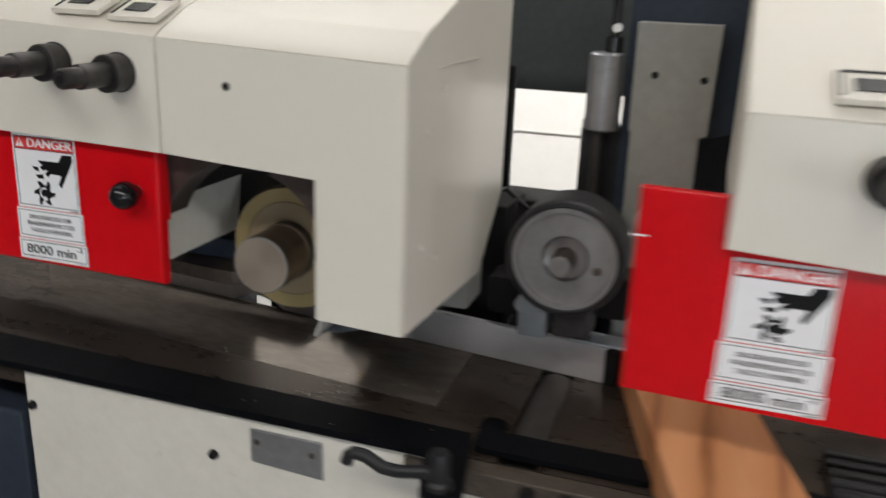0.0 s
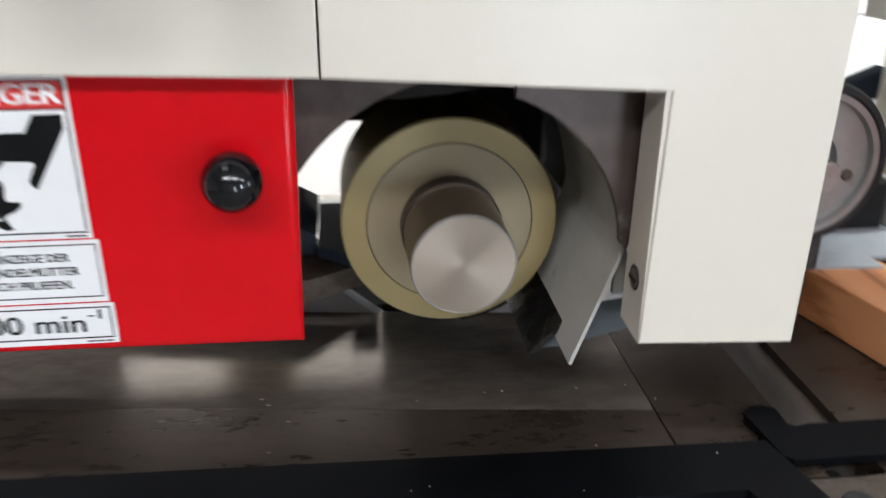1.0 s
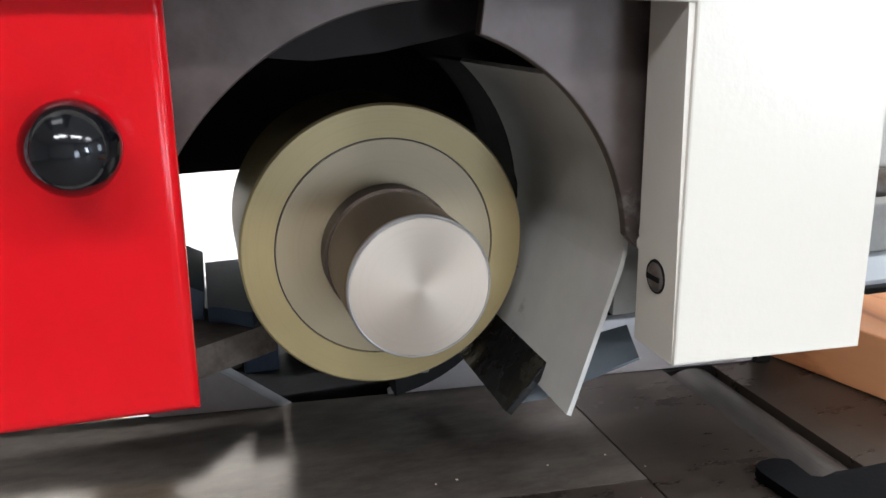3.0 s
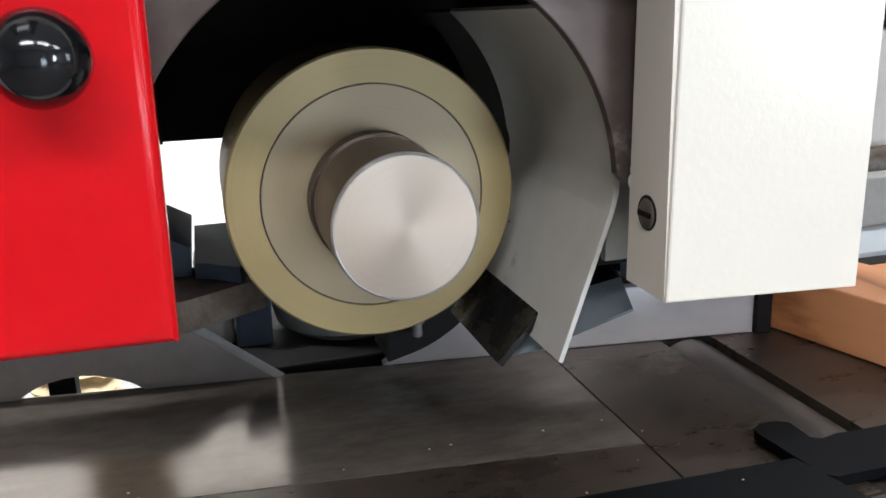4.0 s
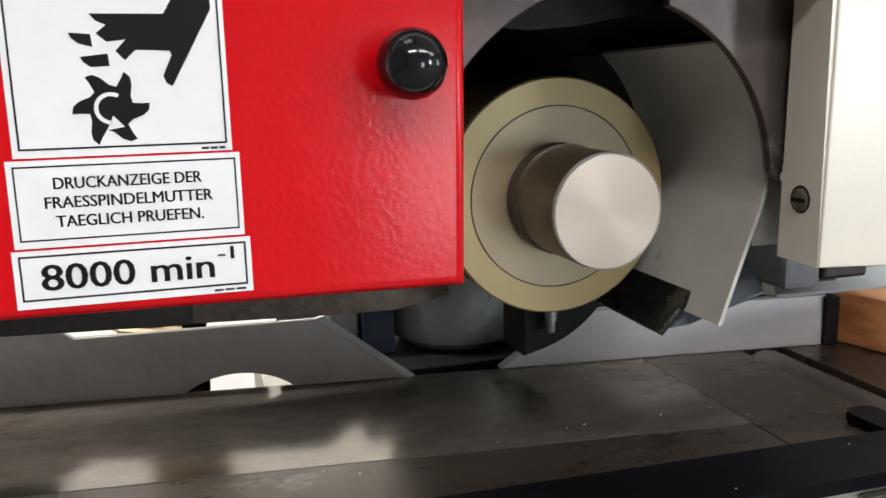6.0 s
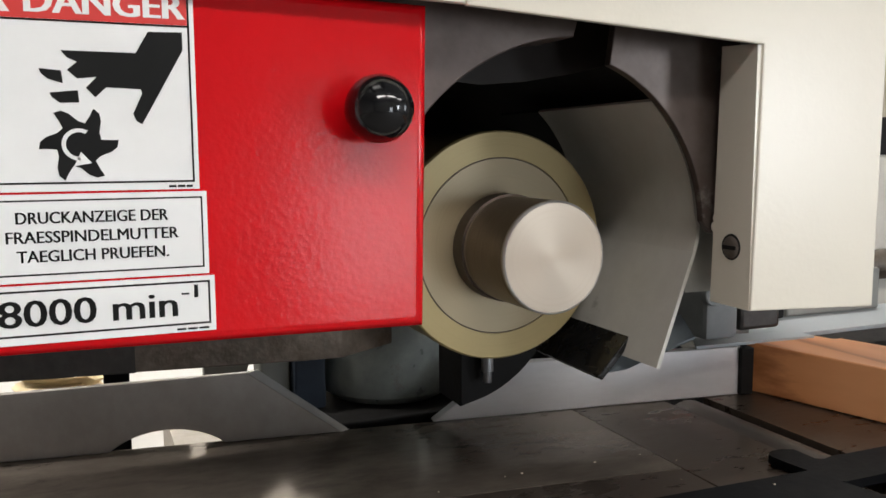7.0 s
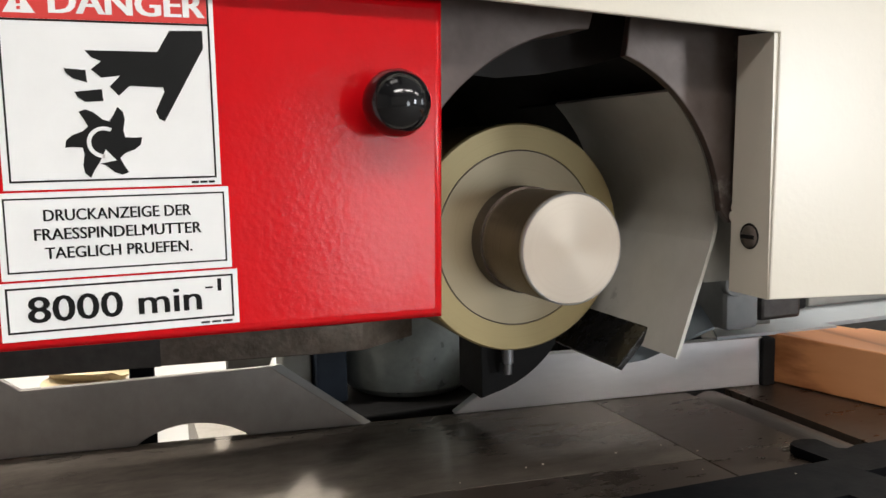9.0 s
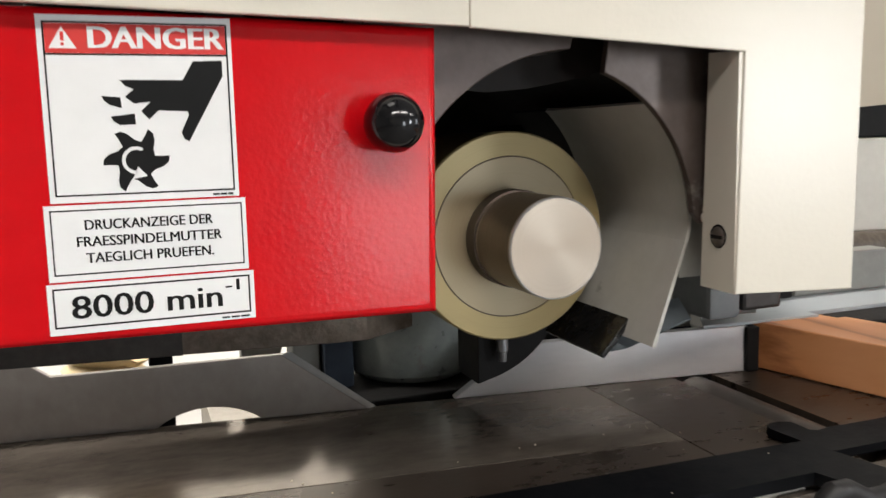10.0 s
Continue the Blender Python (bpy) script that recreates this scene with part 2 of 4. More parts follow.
def turned_material(name, a, b, rough, rings, metal=1.0, aniso=0.75, ring_bump=0.12):
    """Lathe-turned metal about the y axis: fine concentric marks and a fan-shaped sheen."""
    m, n, l, p = material(name)
    tc = n.new("ShaderNodeTexCoord")
    mp = n.new("ShaderNodeMapping")
    mp.inputs["Scale"].default_value = (1, 0.0, 1)
    l.new(tc.outputs["Object"], mp.inputs["Vector"])
    ln = n.new("ShaderNodeVectorMath")
    ln.operation = "LENGTH"
    l.new(mp.outputs["Vector"], ln.inputs[0])
    rg = n.new("ShaderNodeTexNoise")
    rg.noise_dimensions = "1D"
    rg.inputs["Scale"].default_value, rg.inputs["Detail"].default_value = rings, 6
    l.new(ln.outputs["Value"], rg.inputs["W"])
    bl = n.new("ShaderNodeTexNoise")
    bl.inputs["Scale"].default_value, bl.inputs["Detail"].default_value = 18, 4
    l.new(tc.outputs["Object"], bl.inputs["Vector"])
    md = n.new("ShaderNodeMath")
    l.new(rg.outputs["Fac"], md.inputs[0])
    l.new(bl.outputs["Fac"], md.inputs[1])
    ramp = n.new("ShaderNodeValToRGB")
    ramp.color_ramp.elements[0].position, ramp.color_ramp.elements[1].position = 0.7, 1.3 / 1.3
    ramp.color_ramp.elements[0].color, ramp.color_ramp.elements[1].color = (*a, 1), (*b, 1)
    l.new(md.outputs[0], ramp.inputs["Fac"])
    l.new(ramp.outputs["Color"], p.inputs["Base Color"])
    p.inputs["Metallic"].default_value, p.inputs["Roughness"].default_value = metal, rough
    p.inputs["Anisotropic"].default_value = aniso
    tg = n.new("ShaderNodeTangent")
    tg.direction_type, tg.axis = "RADIAL", "Y"
    l.new(tg.outputs["Tangent"], p.inputs["Tangent"])
    bp = n.new("ShaderNodeBump")
    bp.inputs["Strength"].default_value, bp.inputs["Distance"].default_value = ring_bump, 0.0004
    l.new(rg.outputs["Fac"], bp.inputs["Height"])
    l.new(bp.outputs["Normal"], p.inputs["Normal"])
    return m


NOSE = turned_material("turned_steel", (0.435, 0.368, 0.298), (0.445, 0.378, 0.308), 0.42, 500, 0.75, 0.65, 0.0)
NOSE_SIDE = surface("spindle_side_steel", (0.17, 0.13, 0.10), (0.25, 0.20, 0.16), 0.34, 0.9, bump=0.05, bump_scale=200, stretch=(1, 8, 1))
DISC = turned_material("beige_anodised_metal", (0.335, 0.272, 0.172), (0.35, 0.285, 0.183), 0.42, 700, 0.35, 0.5, 0.0)
COLLAR = turned_material("yellow_anodised_metal", (0.38, 0.298, 0.138), (0.40, 0.315, 0.150), 0.42, 700, 0.3, 0.6, 0.0)

# ---- mesh helpers ----


def box(bm, x0, x1, y0, y1, z0, z1, r=0.0, m=None):
    made = bmesh.ops.create_cube(bm, size=1.0, matrix=Matrix.Translation(((x0 + x1) / 2, (y0 + y1) / 2, (z0 + z1) / 2))
                                 @ Matrix.Diagonal((x1 - x0, y1 - y0, z1 - z0, 1)))["verts"]
    if r:
        edges = list({e for v in made for e in v.link_edges})
        out = bmesh.ops.bevel(bm, geom=edges, offset=r, segments=2, profile=0.5, affect="EDGES", clamp_overlap=True)
        made = list({v for f in out["faces"] for v in f.verts} | {v for v in made if v.is_valid})
    if m is not None:
        bmesh.ops.transform(bm, matrix=m, verts=made)
    return made


def prism(bm, pts, y0, y1, axis="y", r=0.0, steps=2):
    """A flat outline, in x and z (axis y), y and z (axis x) or x and y (axis z), given thickness."""
    def at(p, d):
        return {"y": (p[0], d, p[1]), "x": (d, p[0], p[1]), "z": (p[0], p[1], d)}[axis]
    a = [bm.verts.new(at(p, y0)) for p in pts]
    b = [bm.verts.new(at(p, y1)) for p in pts]
    faces = [bm.faces.new(a), bm.faces.new(b[::-1])]
    for i in range(len(pts)):
        k = (i + 1) % len(pts)
        faces.append(bm.faces.new((a[k], a[i], b[i], b[k])))
    bmesh.ops.recalc_face_normals(bm, faces=faces)
    if r:
        bmesh.ops.bevel(bm, geom=[e for e in faces[0].edges], offset=r, segments=steps, profile=0.5, affect="EDGES", clamp_overlap=True)
    return a + b


def lathe(bm, profile, cx, cz, n=64, axis="y", cy=0.0):
    """Profile rows (radius, along) turned about an axis; closed where the radius is 0."""
    rings = []
    for r, d in profile:
        if r < 1e-6:
            rings.append([bm.verts.new({"y": (cx, d, cz), "z": (cx, cz, d), "x": (d, cx, cz)}[axis])])
            continue
        ring = []
        for k in range(n):
            a = 2 * math.pi * k / n
            u, v = r * math.cos(a), r * math.sin(a)
            ring.append(bm.verts.new({"y": (cx + u, d, cz + v), "z": (cx + u, cz + v, d), "x": (d, cx + u, cz + v)}[axis]))
        rings.append(ring)
    faces = []
    for p, q in zip(rings, rings[1:]):
        for k in range(n):
            j = (k + 1) % n
            if len(p) == 1 and len(q) == 1:
                continue
            if len(p) == 1:
                faces.append(bm.faces.new((p[0], q[k], q[j])))
            elif len(q) == 1:
                faces.append(bm.faces.new((p[k], p[j], q[0])))
            else:
                faces.append(bm.faces.new((p[k], p[j], q[j], q[k])))
    bmesh.ops.recalc_face_normals(bm, faces=faces)
    return faces


def arc(cx, cz, r, a0, a1, n=24):
    return [(cx + r * math.cos(radians(a0 + (a1 - a0) * k / n)), cz + r * math.sin(radians(a0 + (a1 - a0) * k / n))) for k in range(n + 1)]


def strip(bm, outer, inner, y0, y1):
    """A curved wall: two open outlines of equal length in x and z, given depth along y."""
    rows = [[bm.verts.new((x, y, z)) for x, z in line] for line in (outer, inner) for y in (y0, y1)]
    o0, o1, i0, i1 = rows
    faces = []
    for k in range(len(outer) - 1):
        for p, q in ((o0, o1), (i1, i0), (i0, o0), (o1, i1)):
            faces.append(bm.faces.new((p[k], p[k + 1], q[k + 1], q[k])))
    for k in (0, -1):
        faces.append(bm.faces.new((o0[k], o1[k], i1[k], i0[k])))
    bmesh.ops.recalc_face_normals(bm, faces=faces)


def tube(bm, pts, r, n=10):
    """A round bar or cable along points."""
    rings = []
    for k, p in enumerate(pts):
        p = Vector(p)
        d = (Vector(pts[min(k + 1, len(pts) - 1)]) - Vector(pts[max(k - 1, 0)])).normalized()
        q = d.to_track_quat("Z", "Y")
        rings.append([bm.verts.new(p + q @ Vector((r * math.cos(2 * math.pi * i / n), r * math.sin(2 * math.pi * i / n), 0))) for i in range(n)])
    for a, b in zip(rings, rings[1:]):
        for i in range(n):
            bm.faces.new((a[i], a[(i + 1) % n], b[(i + 1) % n], b[i]))
    bm.faces.new(rings[0][::-1])
    bm.faces.new(rings[-1])
    bmesh.ops.recalc_face_normals(bm, faces=bm.faces[:])


def thing(name, label, category, base, group="", kind=""):
    ob = new(name)
    ob.empty_display_size = 0.05
    ob.location = base
    return tagged(ob, label, category, group, kind)


def part(name, bm, mat, parent=None, label="", smooth=35):
    """Links a bmesh, in world places, as one mesh object under a thing or a part."""
    me = bpy.data.meshes.new(name)
    bm.normal_update()
    bm.to_mesh(me)
    bm.free()
    me.materials.append(mat)
    if smooth:
        for f in me.polygons:
            f.use_smooth = True
        me.set_sharp_from_angle(angle=radians(smooth))
        sizes = sorted(f.area for f in me.polygons)
        for f in me.polygons:
            if f.area > 12 * sizes[len(sizes) // 2]:
                f.use_smooth = False
    ob = new(name, me)
    if parent is not None:
        ob.parent = parent
        if parent.parent is None:
            ob.matrix_parent_inverse = Matrix.Translation(parent.location).inverted()
    if label:
        ob["label"] = label
    return ob


def origin_to(ob, place):
    """Moves a mesh's own origin, keeping it where it stands."""
    ob.data.transform(Matrix.Translation(-Vector(place)))
    ob.location = place
    return ob


def B():
    return bmesh.new()


def structure(name, bm, mat, label, category):
    ob = part(name, bm, mat)
    return tagged(ob, label, category, "", "structure")


def letters(name, text, size, x, y, z, mat, parent, align="CENTER", bold=0.0, width=None, thick=0.0):
    """Printed lettering facing -y, as a thin mesh; width stretches the line to a length."""
    cu = bpy.data.curves.new(name, "FONT")
    cu.body, cu.size, cu.align_x, cu.align_y, cu.offset, cu.extrude = text, size, align, "CENTER", bold, 0.00012
    cu.resolution_u = 3
    tmp = new(name, cu)
    bpy.context.view_layer.update()
    me = bpy.data.meshes.new_from_object(tmp.evaluated_get(bpy.context.evaluated_depsgraph_get()))
    bpy.data.objects.remove(tmp)
    bpy.data.curves.remove(cu)
    sx = 1.0
    if width:
        xs = [v.co.x for v in me.vertices]
        sx = width / (max(xs) - min(xs))
    me.transform(Matrix.Translation((x, y, z)) @ pose(0, 0, 0, 90, 0, 0) @ Matrix.Diagonal((sx, 1, 1, 1)))
    if thick:
        twice = bmesh.new()
        for shift in (-thick, thick, thick):
            me.transform(Matrix.Translation((shift, -0.00002, 0)))
            twice.from_mesh(me)
        twice.to_mesh(me)
        twice.free()
    me.materials.clear()
    me.materials.append(mat)
    ob = new(name, me)
    ob.parent = parent
    return ob


TABLE = 0.900


def fence_y(x):
    return 1.176 - 0.13 * (x + 0.315)


# ---- the room ----
# South, west, east walls and ceiling unseen; grey chosen to lower bounce light.
b = B(); box(b, -5, 5, -4, 6, -0.1, 0.0); structure("floor", b, FLOOR, "grey concrete workshop floor", "floor")
b = B(); box(b, -5, 5, -4, 6, 3.2, 3.3); structure("ceiling", b, GREY_WALL, "grey workshop ceiling", "ceiling")
b = B(); box(b, -5, 5, 2.9, 3.0, 0, 3.2); structure("wall_north", b, WHITE, "white plastered workshop wall behind the machine", "wall")
b = B()
for x0, x1, z0, z1 in ((-5, 0.55, 0, 3.2), (1.45, 3.55, 0, 3.2), (4.45, 5, 0, 3.2), (0.55, 1.45, 0, 0.1), (0.55, 1.45, 1.3, 3.2), (3.55, 4.45, 0, 0.75), (3.55, 4.45, 1.95, 3.2)):
    box(b, x0, x1, -4.1, -4, z0, z1)
structure("wall_south", b, GREY_WALL, "grey painted workshop wall", "wall")
b = B(); box(b, -5.1, -5, -4, 6, 0, 3.2); structure("wall_west", b, GREY_WALL, "grey painted workshop wall", "wall")
b = B()
for y0, y1, z0, z1 in ((-4, -1.0, 0, 3.2), (-0.1, 6, 0, 3.2), (-1.0, -0.1, 0, 0.75), (-1.0, -0.1, 1.95, 3.2)):
    box(b, 5, 5.1, y0, y1, z0, z1)
structure("wall_east", b, GREY_WALL, "grey painted workshop wall with a window opening", "wall")

b = B(); box(b, -5, 5, 2.896, 2.8995, 0.953, 0.9555); structure("trim", b, GREY_WALL, "thin grey joint strip along the white wall", "trim")

# ---- the machine: base, table and fence ----
base = thing("moulding_machine", "cream-painted machine base with a bolted front panel", "machine base", (-0.5, 1.1, 0.0))
b = B(); box(b, -0.876, -0.286, 0.890, 0.900, 0.0, 0.8995, 0.002); part("front_panel", b, CREAM_OLD, base)
b = B(); box(b, -0.285, 1.2, 0.890, 0.900, 0.0, 0.868, 0.002); part("front_panel", b, CREAM_OLD, base)
b = B(); box(b, -0.86, -0.641, 0.92, 1.42, 0.0, 0.62); part("body", b, DUSTY, base, "dusty beige body below the table")
b = B(); box(b, -0.64, 1.2, 0.92, 2.35, 0.0, 0.62); part("body", b, DUSTY, base, "dusty beige body below the table")
b = B(); prism(b, [(-0.522, 0.884), (-0.424, 0.884), (-0.424, 0.834), (-0.522, 0.839)], 0.8855, 0.8895, r=0.0006)
plate = part("plate", b, GREY_METAL, base, "bare steel plate with two screws")
for sx, sz in ((-0.513, 0.868), (-0.437, 0.866)):
    b = B(); lathe(b, [(0, 0.8835), (0.0035, 0.8835), (0.004, 0.8855)], sx, sz, 16); part("screw", b, BAR, plate)
for sx, sz in ((-0.866, 0.847), (-0.579, 0.834)):
    b = B(); lathe(b, [(0, 0.884), (0.0025, 0.884), (0.003, 0.8855), (0.0062, 0.8855), (0.0066, 0.8905)], sx, sz, 24)
    part("bolt", b, DARK, base, "black hexagon socket bolt")
b = B(); box(b, -0.316, -0.268, 0.882, 0.8895, 0.872, 0.893, 0.001); part("stop_block", b, BAR, base, "brown-grey steel stop block")
b = B(); box(b, -0.262, 1.2, 0.872, 0.8995, 0.8685, 0.8992, 0.002); part("side_bar", b, BAR, base, "worn grey steel bar")
for sx in (-0.165, -0.122):
    b = B(); lathe(b, [(0, 0.866), (0.004, 0.866), (0.0045, 0.862), (0.0085, 0.862), (0.0095, 0.864), (0.0095, 0.8722)], sx, 0.886, 20); part("bolt", b, DARK, base, "black socket head bolt")

pillar = thing("machine_pillar", "dark blue painted machine pillar beside the base", "machine part", (-1.1, 1.0, 0.0))
b = B(); box(b, -1.5, -0.93, 0.93, 1.6, 0.0, 0.80, 0.006); part("body", b, BLUE_DARK, pillar)

table = thing("planing_table", "worn steel planing table with resin stains", "machine table", (-0.4, 1.1, TABLE - 0.05))
xa, xb, xc = -1.3, -0.3165, -0.2110


def wear_line(x):
    return 1.012 - 0.11 * (x + 0.40)


b = B(); prism(b, [(xa, wear_line(xa)), (xb - 0.0008, wear_line(xb)), (xb - 0.0008, fence_y(xb) + 0.005), (xa, fence_y(xa) + 0.005)], TABLE - 0.03, TABLE, "z", 0.0006)
part("bed_plate", b, BED, table, "smooth grey steel bed plate")
b = B(); prism(b, [(xa, 0.90), (xb - 0.0008, 0.90), (xb - 0.0008, wear_line(xb) - 0.0006), (xa, wear_line(xa) - 0.0006)], TABLE - 0.03, TABLE - 0.0004, "z", 0.0006)
part("stained_plate", b, BED_BROWN, table, "brown resin-stained front strip of the bed")
b = B(); prism(b, [(xb + 0.0008, 0.90), (xc, 0.90), (xc, fence_y(xc) + 0.02), (xb + 0.0008, fence_y(xb) + 0.02)], TABLE - 0.03, TABLE - 0.0002, "z", 0.0006)
part("bed_plate", b, BED_BROWN, table, "brown-stained steel bed plate")
b = B(); prism(b, [(-0.163, 0.90), (1.2, 0.90), (1.2, fence_y(1.2) + 0.1), (-0.163, fence_y(-0.163) + 0.02)], TABLE - 0.03, TABLE - 0.0002, "z", 0.0006)
part("bed_plate", b, BED_BROWN, table, "brown-stained steel bed plate")
b = B(); box(b, xc, -0.150, 0.90, 1.22, TABLE - 0.09, TABLE - 0.071); part("groove_floor", b, DARK, table)
b = B(); box(b, -0.225, -0.14, 1.161, 1.175, TABLE - 0.09, TABLE - 0.0006); part("groove_end", b, DARK, table)
roller = thing("bed_roller", "polished steel feed roller set in the table", "roller", (-0.186, 1.05, TABLE - 0.071))
b = B(); lathe(b, [(0, 0.935), (0.033, 0.935), (0.035, 0.938), (0.035, 1.160), (0, 1.160)], -0.1868, TABLE - 0.0352, 64); part("barrel", b, ROLLER, roller)
b = B(); lathe(b, [(0, 0.922), (0.0115, 0.922), (0.012, 0.923), (0.012, 0.9345), (0, 0.9345)], -0.1868, TABLE - 0.0352, 32); part("journal", b, DARK, roller, "dark journal at the end of the roller")

rail = thing("front_rail", "black enamelled rail along the table front", "rail", (-0.5, 0.93, TABLE))
b = B(); prism(b, [(-1.3, 0.882), (-0.290, 0.878), (-0.268, 0.800), (-0.220, 0.800), (-0.249, 0.934), (-1.3, 0.962)], TABLE + 0.001, TABLE + 0.012, "z", 0.0012)
part("bar", b, BLACK_PAINT, rail)
b = B(); prism(b, [(-0.247, 0.974), (-0.245, 0.981), (-0.237, 0.986), (-0.226, 0.986), (-0.217, 0.981), (-0.2175, 0.958), (-0.211, 0.954), (-0.198, 0.957), (-0.180, 0.956), (1.2, 0.952), (1.2, 0.905), (-0.235, 0.911), (-0.2415, 0.917)], TABLE + 0.0005, TABLE + 0.0090, "z", 0.0015)
part("clamp_strip", b, BLACK_PAINT, rail, "black clamp strip with a rounded nose")

lever = thing("clamp_lever", "black plastic clamping lever on the rail arm", "lever", (-0.250, 0.812, TABLE + 0.012))
b = B(); tube(b, [(-0.354, 0.806, 0.922), (-0.352, 0.806, 0.930), (-0.346, 0.806, 0.935), (-0.333, 0.807, 0.934), (-0.313, 0.808, 0.923), (-0.295, 0.809, 0.922), (-0.255, 0.811, 0.929)], 0.0075, 16); part("grip", b, GRIP, lever)
b = B(); lathe(b, [(0, TABLE + 0.012), (0.015, TABLE + 0.012), (0.015, TABLE + 0.018), (0.012, TABLE + 0.022), (0.0125, 0.948), (0.010, 0.954), (0, 0.955)], -0.250, 0.812, 28, "z"); part("hub", b, GRIP, lever)

fence = thing("fence", "ground steel guide fence on the table", "fence", (-0.4, 1.19, TABLE))
d = Vector((1, -0.13, 0)).normalized()
nrm = Vector((0.13, 1, 0)).normalized()


def along_fence(bm, outline, depth, lift=0.0, r=0.0008, back=0.0):
    """An upright outline of x and height, set on the fence line and given depth backwards."""
    prism(bm, outline, 0.0, depth, r=0.0)
    if r:
        bmesh.ops.bevel(bm, geom=[e for e in bm.edges], offset=r, segments=1, affect="EDGES", clamp_overlap=True)
    for v in bm.verts:
        x, y, z = v.co
        v.co = Vector((x, fence_y(x), TABLE + lift + z)) + nrm * (y + back)


b = B(); along_fence(b, [(-0.463, 0.0), (-0.120, 0.0), (-0.120, 0.053), (-0.388, 0.053), (-0.42, 0.030)], 0.012, back=0.004); part("fence_plate", b, FENCE, fence)
hole = [(-0.660, 0.0)] + [(-0.709 + 0.049 * math.cos(radians(a)), 0.0165 * math.sin(radians(a)) ** 1.7) for a in range(15, 180, 15)] + [(-0.758, 0.0)]
b = B(); along_fence(b, [(-0.5535, 0.0)] + hole + [(-1.2, 0.0), (-1.2, 0.072), (-0.866, 0.072), (-0.85, 0.060), (-0.6385, 0.0638)], 0.006); part("infeed_plate", b, STEEL, fence, "dark steel plate with an arched cut-out and slanting end")
# Tilted bevel; its edge highlight is also put into a brighter steel.
b = B()
edge = [(-0.6382, 0.0638, 0.0), (-0.5532, 0.0, 0.0), (-0.5455, 0.0, 0.0055), (-0.6290, 0.0645, 0.0055)]
front = [b.verts.new(Vector((x, fence_y(x), TABLE + z)) + nrm * y) for x, z, y in edge]
rear = [b.verts.new(Vector((x, fence_y(x), TABLE + z)) + nrm * 0.0062) for x, z, y in edge]
b.faces.new(front); b.faces.new(rear[::-1])
for k in range(4):
    b.faces.new((front[k - 1], rear[k - 1], rear[k], front[k]))
bmesh.ops.recalc_face_normals(b, faces=b.faces[:])
part("ground_edge", b, GROUND, fence, "bright ground bevel")
b = B(); along_fence(b, [(-0.123, 0.0005), (-0.108, 0.0005), (-0.108, 0.052), (-0.123, 0.052)], 0.03, back=-0.002); part("end_block", b, DARK, fence)

# ---- the horizontal spindle and what surrounds it ----
SX, SZ = -0.5055, 1.0995
spindle = thing("cutter_spindle", "yellow-collared cutter spindle with a bare turned steel nose", "spindle", (SX, 1.0, SZ))
b = B(); lathe(b, [(0, 0.8925), (0.0334, 0.8925), (0.0346, 0.8938), (0.0346, 0.9645)], SX, SZ, 96)
nose = origin_to(part("nose", b, NOSE, None), (SX, 0.93, SZ))
nose.parent = spindle; nose.matrix_parent_inverse = Matrix.Translation(spindle.location).inverted()
b = B(); lathe(b, [(0.0336, 0.8923), (0.0339, 0.8922), (0.0348, 0.8933), (0.0348, 0.8948)], SX, SZ, 96); part("nose_rim", b, GROUND, spindle, "pale chamfered rim of the nose")
# Nose side overlaid in a darker brown than the turned face.
b = B(); lathe(b, [(0.0347, 0.8965), (0.0349, 0.898), (0.0349, 0.946), (0.0347, 0.9475)], SX, SZ, 96); part("nose_side", b, NOSE_SIDE, spindle, "darker brown side of the nose")
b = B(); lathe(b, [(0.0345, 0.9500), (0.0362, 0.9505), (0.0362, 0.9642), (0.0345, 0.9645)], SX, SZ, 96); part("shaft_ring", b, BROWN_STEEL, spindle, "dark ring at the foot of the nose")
b = B(); lathe(b, [(0.0, 0.9655), (0.0596, 0.9655), (0.0599, 0.967)], SX, SZ, 128)
disc = origin_to(part("clamp_disc", b, DISC, None), (SX, 0.966, SZ))
b = B(); lathe(b, [(0.0604, 0.967), (0.0607, 0.9655), (0.0774, 0.9655), (0.0786, 0.967), (0.0786, 0.985), (0.0780, 0.986), (0.0780, 1.06), (0, 1.06)], SX, SZ, 128)
colr = origin_to(part("collar", b, COLLAR, None), (SX, 0.975, SZ))
for o in (disc, colr):
    o.parent = spindle; o.matrix_parent_inverse = Matrix.Translation(spindle.location).inverted()
b = B(); lathe(b, [(0.0590, 0.9664), (0.0615, 0.9664), (0.0615, 0.972), (0.0590, 0.972)], SX, SZ, 96); part("groove", b, BROWN_STEEL, spindle, "fine dark joint ring")

housing = thing("bearing_housing", "oily grey bearing housing behind the spindle", "machine housing", (SX, 1.15, TABLE))
b = B(); prism(b, arc(-0.485, 1.050, 0.104, -28, -78, 18) + [(-0.476, 0.945), (-0.476, 1.06), (-0.40, 1.06)], 1.10, 1.15, r=0.001); part("flange", b, DARK, housing, "black lower part of the bearing flange")
# Black filler added where the white room showed below the housing.
b = B(); box(b, -0.62, -0.30, 1.228, 1.42, 0.80, TABLE + 0.0005, 0.002); part("dark_filler", b, DARK, housing, "added black filler block under the cutter")
b = B(); lathe(b, [(0, TABLE + 0.001), (0.062, TABLE + 0.001), (0.0745, TABLE + 0.010), (0.0775, TABLE + 0.022), (0.0780, 1.06), (0.070, 1.066), (0, 1.066)], -0.466, 1.328, 64, "z"); part("body", b, HOUSING, housing, "oily grey upright cutter housing, rusty at the foot")
